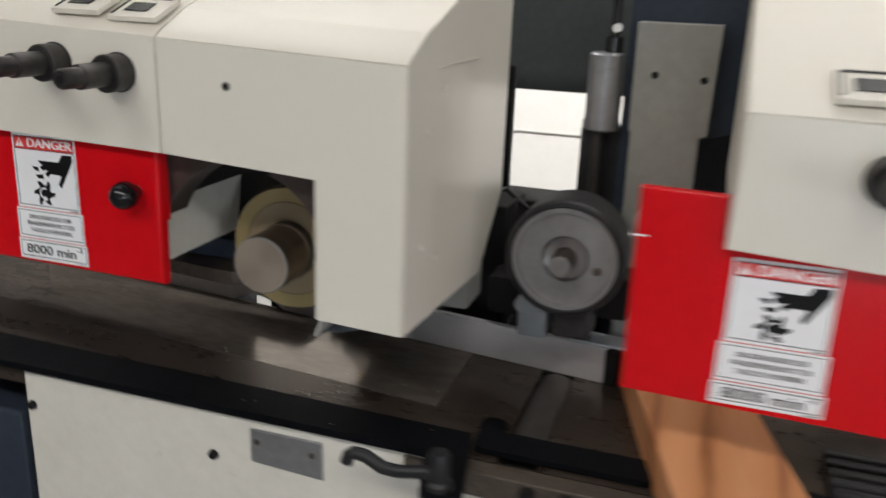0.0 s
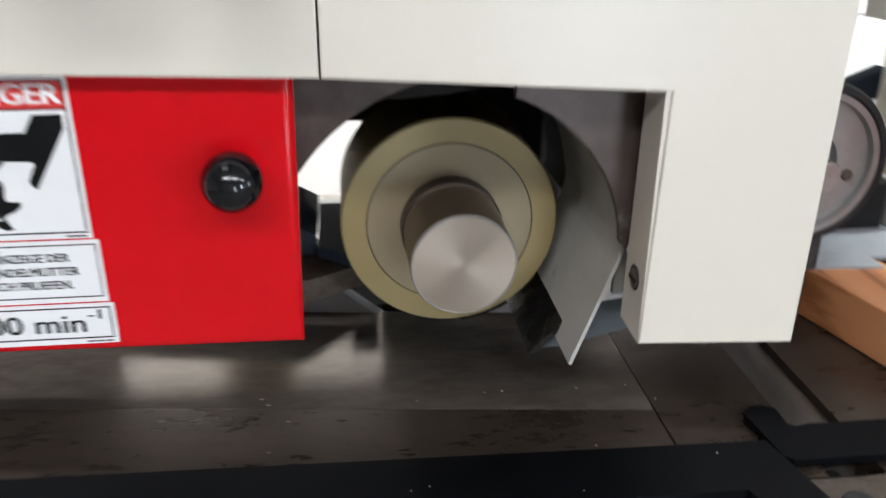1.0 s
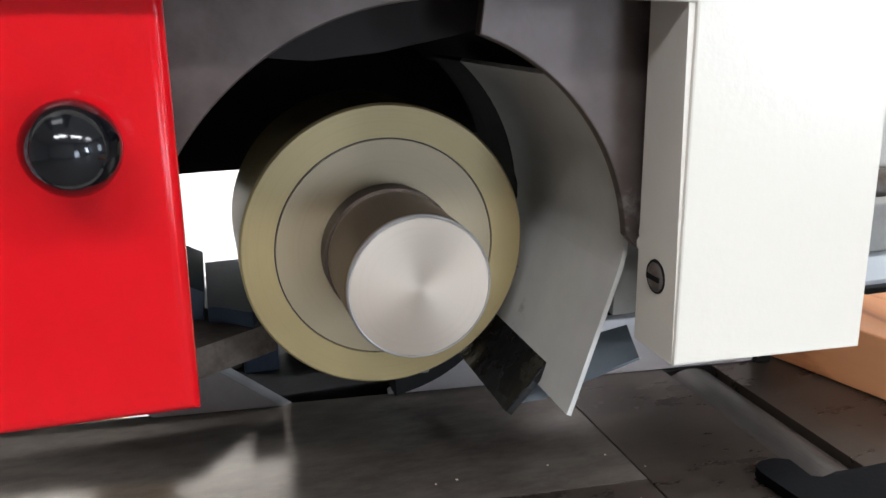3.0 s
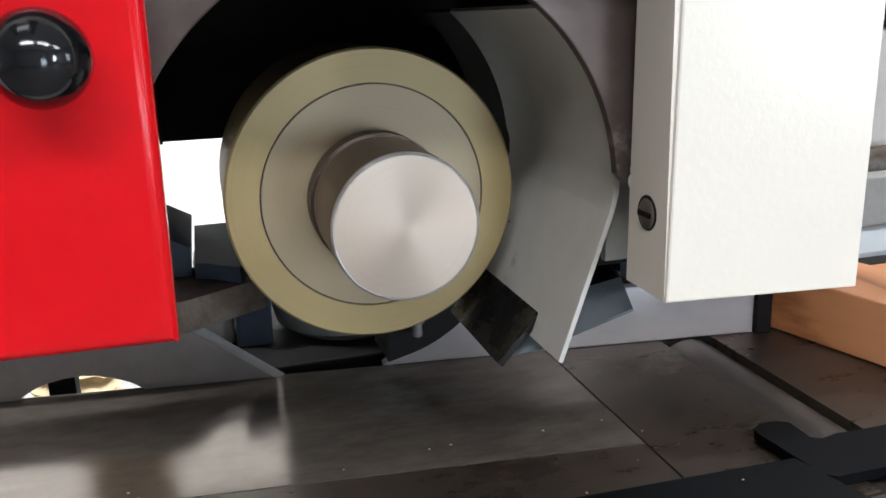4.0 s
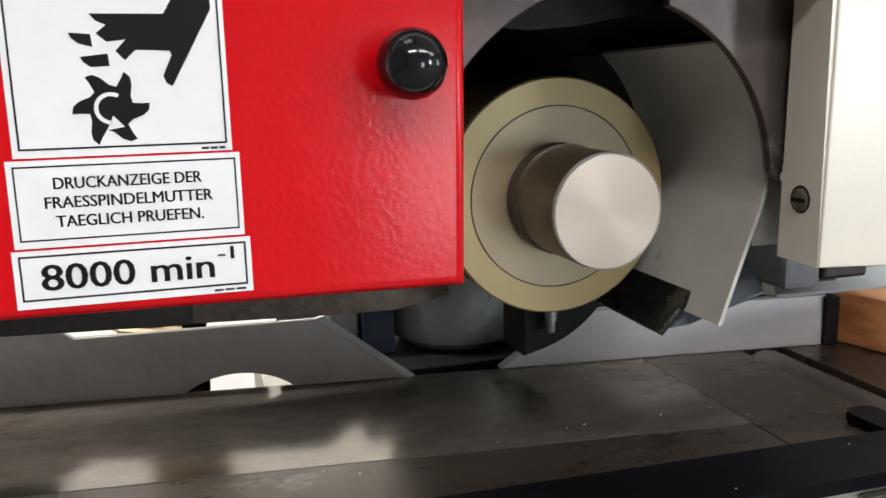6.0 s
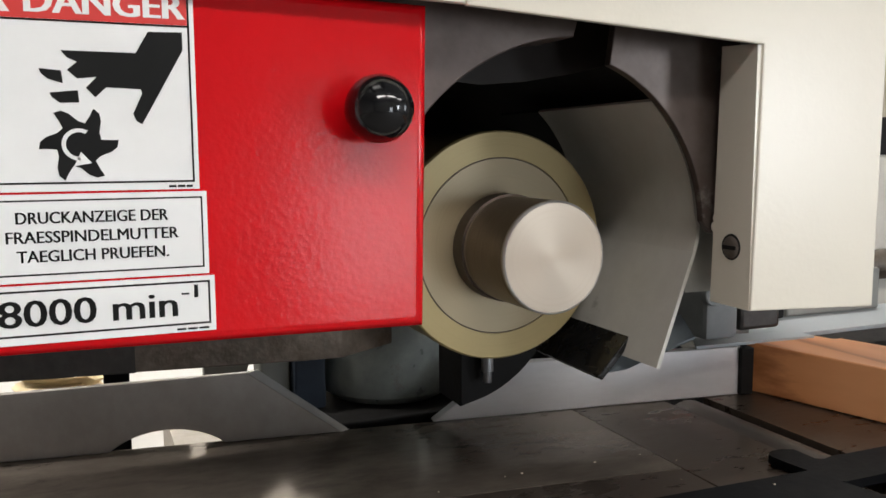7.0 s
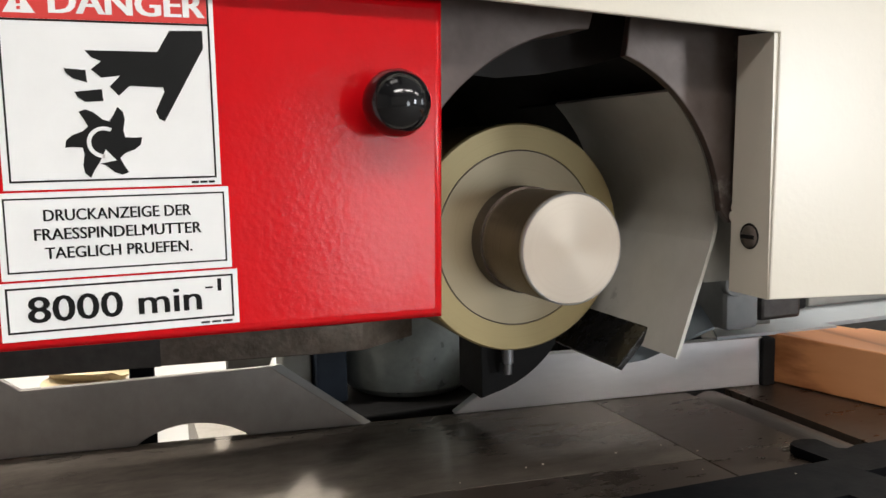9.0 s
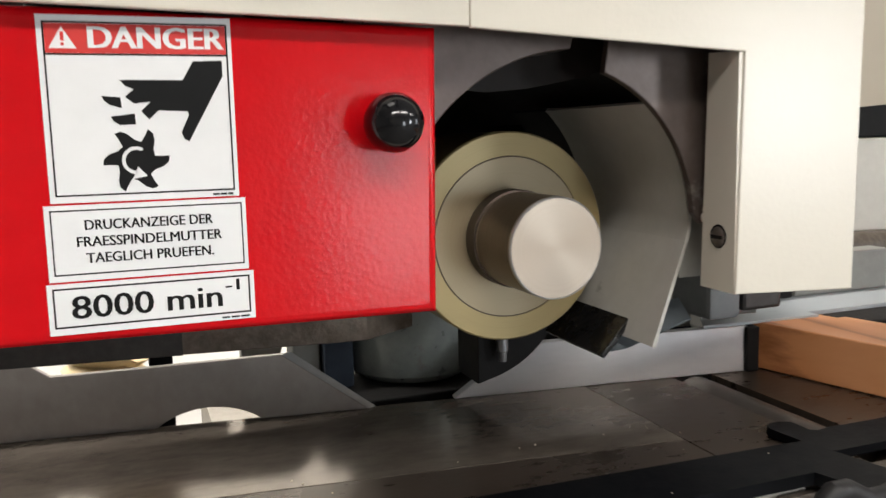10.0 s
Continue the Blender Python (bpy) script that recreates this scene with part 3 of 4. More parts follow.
b = B(); box(b, -0.580, -0.547, 1.285, 1.33, TABLE, 0.995, 0.003); part("bracket", b, BLUE_DARK, housing, "dark slate upright bracket")
b = B(); box(b, -0.612, -0.581, 1.30, 1.34, TABLE, 0.985, 0.003); part("bracket", b, GREY_PAINT, housing)
b = B(); prism(b, [(-0.662, 0.905), (-0.628, 0.905), (-0.615, 0.940), (-0.640, 0.985), (-0.662, 0.985)], 1.345, 1.36, r=0.001); part("gusset", b, GREY_PAINT, housing, "slanting grey gusset")
b = B(); lathe(b, [(0, 0.967), (0.0034, 0.967), (0.0038, 0.968), (0.0038, 0.976), (0.0052, 0.977), (0.0052, 0.992), (0.0, 0.992)], -0.4555, 1.0905, 18, "z"); part("bolt", b, GREY_METAL, housing, "bare steel bolt")

casting = thing("head_casting", "brown-grey cast head plate arching over the spindle", "casting", (SX, 0.93, 1.19))
left_arc = arc(-0.500, 1.100, 0.128, 156, 93, 24)
b = B(); prism(b, [(-0.64, 1.26), (-0.64, left_arc[0][1])] + left_arc + [(-0.503, 1.240), (-0.500, 1.26)], 0.872, 0.915, r=0.0008); part("arch", b, CAST, casting)
right_arc = arc(-0.518, 1.112, 0.1080, 70, 4, 28)
b = B(); prism(b, [(-0.474, 1.26)] + right_arc + [(-0.4035, 1.112), (-0.385, 1.112), (-0.385, 1.26)], 0.874, 0.8795, r=0.0008); part("arch", b, CAST, casting)
# Solid black block puts the head's inner shade into its colour.
b = B(); prism(b, [(-0.70, 1.28), (-0.70, 1.10)] + arc(-0.508, 1.100, 0.131, 180, 40, 30) + [(-0.36, 1.19), (-0.36, 1.28)], 0.917, 1.25); part("hood_shade_block", b, DARK, casting, "black block standing in for the unlit inside of the head")
# Lower right part added to close off the white wall.
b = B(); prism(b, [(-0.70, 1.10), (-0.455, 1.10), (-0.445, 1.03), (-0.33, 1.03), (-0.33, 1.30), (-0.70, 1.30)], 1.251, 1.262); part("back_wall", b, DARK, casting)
b = B(); prism(b, [(-0.585, 1.262), (-0.570, 1.206), (-0.545, 1.2035), (-0.515, 1.206), (-0.480, 1.212), (-0.445, 1.221), (-0.43, 1.262)], 0.9162, 0.9169); part("web", b, WEB, casting, "brown web between the arches, darkened for its shade")
b = B(); prism(b, [(0.875, 1.095), (1.03, 1.095), (1.05, 1.20), (0.875, 1.20)], -0.6225, -0.6200, "x"); part("side_sheet", b, CREAM_OLD, casting, "light-grey side sheet inside the head")

shroud = thing("chip_deflector", "bent light-grey sheet chip deflector round the spindle", "deflector", (-0.42, 0.95, 1.024))
outer = arc(-0.518, 1.112, 0.1145, 47, 6, 24) + [(-0.4020, 1.116), (-0.4022, 1.107), (-0.4045, 1.098), (-0.4308, 1.0240)]
inner = arc(-0.518, 1.112, 0.1120, 47, 6, 24) + [(-0.4045, 1.116), (-0.4047, 1.1075), (-0.4068, 1.0990), (-0.4332, 1.0250)]
b = B(); strip(b, outer, inner, 0.887, 1.03); part("sheet", b, SHEET, shroud)
# Black strip added to stop a light leak and stand in for shade.
b = B(); strip(b, outer[:-1], inner[:-1], 1.0305, 1.095); part("leak_plug", b, DARK, shroud, "added black plug for the dark recess behind the deflector")
b = B(); lathe(b, [(0, 0.0), (0.004, 0.0), (0.0045, 0.002), (0.0, 0.002)], 0, 0, 20)
bmesh.ops.transform(b, matrix=Matrix.Translation((-0.4172, 0.998, 1.0665)) @ pose(0, 0, 0, 0, 0, -90), verts=b.verts[:]); part("screw", b, DARK, shroud, "dark slotted screw")

flap = thing("rubber_flap", "black rubber chip flap below the deflector", "flap", (-0.45, 0.95, 1.02))
b = B(); prism(b, [(-0.4280, 1.0385), (-0.4525, 1.0125), (-0.4490, 1.0095), (-0.4245, 1.0350)], 0.924, 1.012, r=0.0008); part("sheet", b, TAPE, flap)
b = B(); prism(b, [(-0.4265, 1.0400), (-0.4285, 1.0380), (-0.4250, 1.0345), (-0.4230, 1.0365)], 0.945, 1.012); part("strip", b, GREY_METAL, flap, "thin pale strip along the flap's top edge")

# ---- the hood with its leg ----
hood = thing("spindle_hood", "cream-painted sheet steel hood with a leg over the spindle", "machine hood", (-0.45, 0.95, 1.065))
b = B(); prism(b, [(-0.5895, 1.2345), (-0.403, 1.2240), (-0.4058, 1.0690), (-0.3065, 1.0645), (-0.3050, 1.3455), (-0.5895, 1.3580)], 0.835, 0.838, r=0.0012); part("front_panel", b, CREAM, hood)
b = B(); prism(b, [(0.8366, 1.0690), (0.8705, 1.0695), (0.8665, 1.2260), (0.8366, 1.2245)], -0.4060, -0.4030, "x"); leg = part("leg_side", b, CREAM, hood)
on_leg = Matrix.Translation((-0.4064, 0.853, 1.1055)) @ pose(0, 0, 0, 0, 0, -90)
# Flat dark disc puts the shade round the screw head into colour.
b = B(); lathe(b, [(0, 0), (0.0078, 0.0), (0.0081, 0.0006)], 0, 0, 32)
bmesh.ops.transform(b, matrix=on_leg, verts=b.verts[:]); part("screw_shade", b, DARK, leg, "dark disc painted as shade round the screw head")
b = B(); lathe(b, [(0, -0.0013), (0.0035, -0.0012), (0.0058, -0.0007), (0.0070, 0.0001), (0.0072, 0.0006)], 0, 0, 32)
bmesh.ops.transform(b, matrix=on_leg @ Matrix.Translation((0, 0, -0.0003)), verts=b.verts[:]); part("slotted_screw", b, SCREW, leg, "domed brown steel screw head with a slot")
# Raised dark bar in place of a shaded slot.
b = B(); box(b, -0.4080, -0.4062, 0.8477, 0.8583, 1.1040, 1.1064); part("slot_shade", b, DARK, leg)
for cy, cz, cs in ((0.8705, 1.1165, 0.0022), (0.8700, 1.122, 0.0014), (0.8690, 1.148, 0.0010)):
    b = B(); bmesh.ops.create_icosphere(b, subdivisions=2, radius=cs, matrix=Matrix.Translation((-0.4048, cy, cz)) @ Matrix.Diagonal((0.7, 0.8, 1.5, 1)))
    part("paint_lump", b, CREAM, leg)
b = B(); prism(b, [(0.8385, 1.0645), (1.130, 1.046), (1.236, 1.138), (1.240, 1.475), (0.995, 1.408), (0.891, 1.374), (0.8385, 1.346)], -0.3085, -0.3050, "x", 0.0008); part("side_panel", b, CREAM, hood)
b = B(); strip(b, [(0.8355, 1.3470), (0.850, 1.3560), (0.891, 1.3755), (0.995, 1.4095), (1.240, 1.4765)], [(0.8385, 1.3445), (0.851, 1.3530), (0.892, 1.3725), (0.996, 1.4065), (1.240, 1.4735)], -0.5895, -0.3052)
for v in b.verts:
    v.co = Vector((v.co.y, v.co.x, v.co.z + (0.0115 if v.co.y < -0.5 else 0.0)))
part("roof", b, CREAM, hood)
b = B(); lathe(b, [(0, 0.8335), (0.0026, 0.8335), (0.003, 0.8352), (0.0045, 0.8345), (0.005, 0.8355)], -0.506, 1.313, 20); part("screw", b, DARK, hood, "small dark socket screw")
for sy, sz in ((0.944, 1.318), (0.896, 1.276), (0.882, 1.152), (0.932, 1.128)):
    b = B(); lathe(b, [(0, 0), (0.0035, 0.0), (0.0042, -0.0014)], 0, 0, 16)
    bmesh.ops.transform(b, matrix=Matrix.Translation((-0.3036, sy, sz)) @ pose(0, 0, 0, 0, 0, 90), verts=b.verts[:]); part("rivet", b, CREAM, hood)
b = B(); box(b, -0.402, -0.309, 0.90, 0.905, 1.07, 1.34); part("inner_wall", b, GREY_PAINT, hood)
b = B(); box(b, -0.3048, -0.3038, 0.925, 1.075, 1.3380, 1.3392); part("seam", b, CREAM_OLD, hood)
b = B(); box(b, -0.62, -0.31, 1.235, 1.239, 1.14, 1.47); part("unseen_back", b, DARK, hood)

cover = thing("adjuster_cover", "cream-painted cover with two adjusting shafts and counters", "machine cover", (-0.72, 0.95, 1.236))
b = B(); prism(b, [(-0.846, 1.2420), (-0.5905, 1.2350), (-0.5905, 1.3585), (-0.836, 1.3700)], 0.8335, 0.8375, r=0.0012); part("front_panel", b, CREAM, cover)
b = B(); strip(b, [(0.834, 1.3470), (0.850, 1.3560), (0.891, 1.3755), (0.995, 1.4095), (1.240, 1.4765)], [(0.8375, 1.3445), (0.851, 1.3530), (0.892, 1.3725), (0.996, 1.4065), (1.240, 1.4735)], -0.838, -0.5905)
for v in b.verts:
    v.co = Vector((v.co.y, v.co.x, v.co.z + (0.0225 if v.co.y < -0.7 else 0.0120)))
part("roof", b, CREAM, cover)
b = B(); prism(b, [(0.838, 1.243), (1.20, 1.243), (1.24, 1.49), (0.995, 1.42), (0.84, 1.368)], -0.845, -0.842, "x"); part("side_panel", b, CREAM, cover)
# Unseen back added to keep rear lamp light out of the head.
b = B(); box(b, -0.842, -0.622, 1.235, 1.239, 1.10, 1.49); part("unseen_back", b, DARK, cover)


def adjuster(x, z, y):
    ob = thing("adjusting_shaft", "blackened steel adjusting shaft with a collar and keyed end", "shaft", (x, y, z), "adjusting shafts")
    c = B(); lathe(c, [(0.010, y - 0.024), (0.0185, y - 0.024), (0.0200, y - 0.0225), (0.0200, y - 0.002), (0.0215, y - 0.0015), (0.0215, y)], x, z, 40); part("collar", c, DARK_STEEL, ob)
    c = B(); lathe(c, [(0, y - 0.088), (0.0085, y - 0.088), (0.0105, y - 0.085), (0.0105, y - 0.064), (0.0125, y - 0.063), (0.0130, y - 0.062), (0.0130, y - 0.02), (0.0, y - 0.02)], x, z, 32); part("shaft", c, DARK_STEEL, ob)
    c = B(); lathe(c, [(0, y - 0.0885), (0.004, y - 0.0885), (0.0045, y - 0.0878)], x, z, 20); part("centre_hole", c, DARK, ob)
    return ob


adjuster(-0.719, 1.325, 0.833)
adjuster(-0.636, 1.319, 0.833)
adjuster(0.124, 1.282, 0.829)


def counter(x, slope_y, z, tilt):
    """A square mechanical counter: raised bezel, dark outline, window."""
    ob = thing("position_counter", "grey square position counter with a dark window", "counter", (x, slope_y, z), "position counters")
    m = Matrix.Translation((x, slope_y, z)) @ pose(0, 0, 0, tilt, 0, 0)
    c = B(); box(c, -0.031, 0.031, -0.026, 0.026, 0.0, 0.0061, 0.0006, m); bez = part("bezel", c, CREAM, ob)
    c = B(); box(c, -0.027, 0.025, 0.0185, 0.0215, 0.0062, 0.0072, 0, m); part("outline", c, INK, ob)
    c = B(); box(c, -0.028, -0.0255, -0.021, 0.0215, 0.0062, 0.0072, 0, m); part("outline", c, INK, ob)
    c = B(); box(c, -0.017, 0.012, -0.013, 0.008, 0.0062, 0.0075, 0.0003, m); part("window", c, BLACK, ob)
    return ob


counter(-0.700, 0.872, 1.386, 22)
counter(-0.627, 0.872, 1.3815, 22)

# ---- the red swinging guards with their warning labels ----


def sticker(x0, z0, z_mid, z_low, z1, y, parent, w):
    """Three stacked stickers: warning, note and speed."""
    px = x0
    h = z1 - z_mid
    c = B(); box(c, px + 0.0016, px + w * 0.945, y - 0.0004, y, z_mid + 0.0008, z1); lab = part("warning_label", c, PAPER, parent, "white warning sticker with a red header, black hand and cutter pictograms")
    yy = y - 0.00065

    def frame_lines(a0, a1, c0, c1, t):
        for q0, q1, r0, r1 in ((a0, a1, c1 - t, c1), (a0, a1, c0, c0 + t), (a0, a0 + t, c0 + t, c1 - t), (a1 - t, a1, c0 + t, c1 - t)):
            cc = B(); box(cc, q0, q1, yy, y - 0.0004, r0, r1); part("border", cc, INK, lab)
    a0, a1 = px + 0.0041, px + w * 0.945 - 0.0020
    frame_lines(a0, a1, z_mid + 0.0040, z1 - 0.0030, 0.0008)
    hz = z1 - 0.0030 - h * 0.165
    c = B(); box(c, a0 + 0.0009, a1 - 0.0009, yy, y - 0.0004, hz, z1 - 0.0040); part("header", c, PRINT_RED, lab)
    c = B(); box(c, a0, a1, yy, y - 0.0004, hz - 0.0009, hz - 0.0001); part("border", c, INK, lab)
    tz = (hz + z1 - 0.004) / 2
    letters("lettering", "DANGER", 0.0148, (a0 + a1) / 2 + 0.0085, y - 0.0008, tz, PAPER, lab, bold=0.0, width=(a1 - a0) * 0.735, thick=0.0006)
    tx = a0 + (a1 - a0) * 0.10
    c = B(); prism(c, [(tx - 0.0062, tz - 0.0048), (tx + 0.0062, tz - 0.0048), (tx, tz + 0.0055)], y - 0.0008, yy); part("triangle", c, PAPER, lab)
    c = B(); box(c, tx - 0.0008, tx + 0.0008, y - 0.0010, y - 0.0008, tz - 0.0012, tz + 0.003); part("bar", c, PRINT_RED, lab)
    c = B(); box(c, tx - 0.0007, tx + 0.0007, y - 0.0010, y - 0.0008, tz - 0.0035, tz - 0.0022); part("bar", c, PRINT_RED, lab)

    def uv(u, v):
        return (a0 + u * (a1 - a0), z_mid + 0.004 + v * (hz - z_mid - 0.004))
    # A hand with fingers, then two flying chips.
    hand_and_chips = [
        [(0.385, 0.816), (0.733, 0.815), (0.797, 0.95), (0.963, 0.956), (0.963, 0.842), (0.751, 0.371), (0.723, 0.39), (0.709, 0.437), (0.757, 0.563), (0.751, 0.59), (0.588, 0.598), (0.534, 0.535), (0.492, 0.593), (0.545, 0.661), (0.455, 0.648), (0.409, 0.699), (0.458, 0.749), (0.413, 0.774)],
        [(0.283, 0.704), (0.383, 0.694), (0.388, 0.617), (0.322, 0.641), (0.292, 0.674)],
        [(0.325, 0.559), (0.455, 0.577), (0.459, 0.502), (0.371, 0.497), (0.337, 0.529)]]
    for s in hand_and_chips:
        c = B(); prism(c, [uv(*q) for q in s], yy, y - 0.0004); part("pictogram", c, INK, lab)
    cu, cv = 0.449, 0.243
    star = []
    for k in range(6):
        for da, rr in ((13, 0.106), (8, 0.150), (7, 0.186), (-4, 0.178), (-14, 0.152), (-29, 0.112)):
            a = radians(da - 60 * k)
            star.append(uv(cu + rr * math.cos(a), cv + rr * 1.30 * math.sin(a)))
    c = B(); prism(c, star, yy, y - 0.0004); part("pictogram", c, INK, lab)
    ring_o = [uv(cu + 0.082 * math.cos(radians(q)), cv + 0.100 * math.sin(radians(q))) for q in range(60, 271, 15)]
    ring_i = [uv(cu + 0.062 * math.cos(radians(q)), cv + 0.076 * math.sin(radians(q))) for q in range(60, 271, 15)]
    c = B(); strip(c, ring_o, ring_i, y - 0.0009, yy); part("pictogram", c, PAPER, lab)
    c = B(); prism(c, [uv(cu - 0.03, cv - 0.135), uv(cu + 0.055, cv - 0.115), uv(cu + 0.005, cv - 0.045)], y - 0.0009, yy); part("pictogram", c, PAPER, lab)
    for q0, q1 in ((0.0112, 0.0080), (0.0074, 0.0042), (0.0036, 0.0010)):
        c = B(); box(c, a1 - q0, a1 - q1, yy, y - 0.0004, z_mid + 0.0017, z_mid + 0.0027); part("bar", c, INK, lab)

    c = B(); box(c, px - 0.0018, px + w * 0.975, y - 0.0005, y - 0.0001, z_low + 0.0008, z_mid - 0.0002); note = part("note_label", c, PAPER, parent, "white instruction sticker with black capitals")
    lab = note
    a0, a1 = px + 0.0007, px + w * 0.975 - 0.0020
    frame_lines(a0, a1, z_low + 0.0038, z_mid - 0.0026, 0.0007)
    mid, gap = (z_low + z_mid) / 2 + 0.0006, (z_mid - z_low) * 0.212
    for k, (line, share) in enumerate((("DRUCKANZEIGE DER", 0.665), ("FRAESSPINDELMUTTER", 0.755), ("TAEGLICH PRUEFEN.", 0.665))):
        letters("lettering", line, 0.0072, (a0 + a1) / 2, y - 0.0007, mid + gap * (1 - k), INK, lab, bold=0.0, width=(a1 - a0) * share, thick=0.00016)

    c = B(); box(c, px - 0.0034, px + w * 0.998, y - 0.0006, y - 0.0002, z0, z_low - 0.0002); lab = part("speed_label", c, PAPER, parent, "white speed sticker with large black figures")
    a0, a1 = px - 0.0010, px + w * 0.998 - 0.0022
    frame_lines(a0, a1, z0 + 0.0033, z_low - 0.0024, 0.0009)
    letters("lettering", "8000 min", 0.0165, a0 + (a1 - a0) * 0.470, y - 0.0008, (z0 + z_low) / 2 - 0.0002, INK, lab, bold=0.0, width=(a1 - a0) * 0.755, thick=0.00034)
    letters("lettering", "-1", 0.0085, a0 + (a1 - a0) * 0.915, y - 0.0008, (z0 + z_low) / 2 + 0.0055, INK, lab, bold=0.0, width=(a1 - a0) * 0.07, thick=0.0003)
    for q0, q1 in ((0.0152, 0.0112), (0.0104, 0.0062), (0.0054, 0.0010)):
        c = B(); box(c, a1 - q0, a1 - q1, yy - 0.0001, y - 0.0005, z0 + 0.0010, z0 + 0.0019); part("bar", c, INK, lab)


GY = 0.8475
guard = thing("safety_guard", "glossy red sheet steel guard with black ball knob", "guard", (-0.72, 0.855, 1.076), "red guards")
b = B(); prism(b, [(-0.95, 1.079), (-0.6075, 1.0745), (-0.6045, 1.2360), (-0.852, 1.2430), (-0.856, 1.29), (-0.95, 1.29)], GY, GY + 0.014, r=0.0055, steps=5); part("plate", b, RED, guard)
b = B(); box(b, -0.6105, -0.6062, GY + 0.014, GY + 0.020, 1.150, 1.232, 0.001); part("flange", b, RED, guard)
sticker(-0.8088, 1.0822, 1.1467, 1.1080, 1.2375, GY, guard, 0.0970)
b = B(); lathe(b, [(0, 0.8105), (0.004, 0.8109), (0.008, 0.8126), (0.0115, 0.8155), (0.0142, 0.8196), (0.0158, 0.8245), (0.0160, 0.8295), (0.0150, 0.8345), (0.0128, 0.8388), (0.0100, 0.8420), (0.0085, 0.8440), (0.0085, GY)], -0.6375, 1.1835, 48); part("knob", b, BLACK, guard, "shiny black plastic ball knob")

guard2 = thing("safety_guard", "glossy red sheet steel guard on the next cutter head", "guard", (0.05, 0.855, 1.045), "red guards")
b = B(); prism(b, [(-0.0765, 1.0465), (0.36, 1.035), (0.36, 1.20), (0.002, 1.21), (0.002, 1.250), (-0.0775, 1.2515)], GY, GY + 0.014, r=0.0022); part("plate", b, RED, guard2)
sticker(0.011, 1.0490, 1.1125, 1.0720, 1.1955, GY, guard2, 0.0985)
b = B(); box(b, -0.082, -0.066, GY - 0.0008, GY - 0.0001, 1.2045, 1.2062); part("scratch", b, PAPER, guard2, "pale scratch in the paint")

hood2 = thing("cutter_hood", "cream-painted hood of the next cutter head", "machine hood", (0.2, 0.95, 1.20))
b = B(); prism(b, [(0.003, 1.2065), (0.36, 1.190), (0.36, 1.322), (0.007, 1.329)], 0.829, 0.8479, r=0.0012); part("front_panel", b, CREAM, hood2)
b = B(); prism(b, [(0.829, 1.329), (0.833, 1.326), (1.31, 1.539), (1.31, 1.543)], 0.005, 0.36, "x"); part("roof", b, CREAM, hood2)
b = B(); prism(b, [(0.8482, 1.2065), (1.31, 1.19), (1.31, 1.538), (0.8482, 1.3310)], 0.003, 0.0065, "x"); part("side_panel", b, CREAM, hood2)
counter(0.105, 0.868, 1.3500, 24)

# ---- behind the table ----
bar = thing("pressure_bar", "rusty flat steel pressure bar behind the guard", "bar", (-0.75, 1.03, 1.03))
b = B(); prism(b, [(-1.1, 1.058), (-0.640, 0.998), (-0.610, 0.996), (-0.565, 1.024), (-0.625, 1.085), (-1.1, 1.140)], 1.0250, 1.0440, "z", 0.001); part("flat_bar", b, BAR, bar)
# Left part of the bar set darker and smoother.
b = B(); prism(b, [(-1.1, 1.052), (-0.742, 1.0055), (-0.742, 1.035), (-1.1, 1.080)], 1.0260, 1.0452, "z", 0.0008); part("dark_strip", b, DARK_STEEL, bar, "smoother dark left part of the bar")

press = thing("pressure_roller", "rubber-tyred grey pressure roller on an arm", "roller", (-0.177, 1.1, 1.03))
RX, RZ = -0.178, 1.100
b = B(); lathe(b, [(0.0655, 1.068), (0.0685, 1.0655), (0.0735, 1.0665), (0.0755, 1.071), (0.0755, 1.135), (0.073, 1.139), (0, 1.139)], RX, RZ, 72); part("tyre", b, RUBBER, press)
b = B(); lathe(b, [(0.0, 1.078), (0.026, 1.078), (0.027, 1.0775), (0.030, 1.071), (0.033, 1.0705), (0.056, 1.0745), (0.0595, 1.074), (0.061, 1.067), (0.0665, 1.067), (0.0665, 1.09)], RX, RZ, 72); part("rim", b, RIM, press, "grey cast rim")
for ang in (-15,):
    qx, qz = RX + 0.043 * math.cos(radians(ang)), RZ + 0.043 * math.sin(radians(ang))
    b = B(); lathe(b, [(0, 1.0685), (0.0045, 1.0685), (0.0052, 1.0695), (0.0052, 1.075)], qx, qz, 18); part("screw", b, BAR, press)
# One axle: side set dark here, end set bright below.
b = B(); lathe(b, [(0.0132, 1.036), (0.0140, 1.037), (0.0140, 1.078)], RX, RZ, 32); part("axle", b, BROWN_STEEL, press, "dark side of the axle")
b = B(); lathe(b, [(0, 1.0352), (0.003, 1.0352), (0.0035, 1.0345), (0.0125, 1.0345), (0.0135, 1.036)], RX, RZ, 32); part("axle_end", b, CHROME, press, "bright steel axle end")
b = B(); box(b, -0.235, -0.196, 1.075, 1.14, 0.985, 1.045, 0.006); part("foot", b, BLUE_GREY, press)
b = B(); box(b, -0.292, -0.237, 1.142, 1.20, 0.985, 1.040, 0.005); part("bracket", b, DARK, press)
b = B(); box(b, -0.190, -0.140, 1.080, 1.14, 0.990, 1.040, 0.004); part("foot", b, DARK_STEEL, press)
b = B(); lathe(b, [(0, 1.072), (0.010, 1.072), (0.011, 1.073), (0.011, 1.08)], -0.228, 1.030, 24); part("pin", b, BLUE_GREY, press, "round pin end")
b = B(); box(b, -0.125, -0.060, 1.205, 1.255, 0.93, 1.10, 0.006); part("arm", b, GREY_PAINT, press)
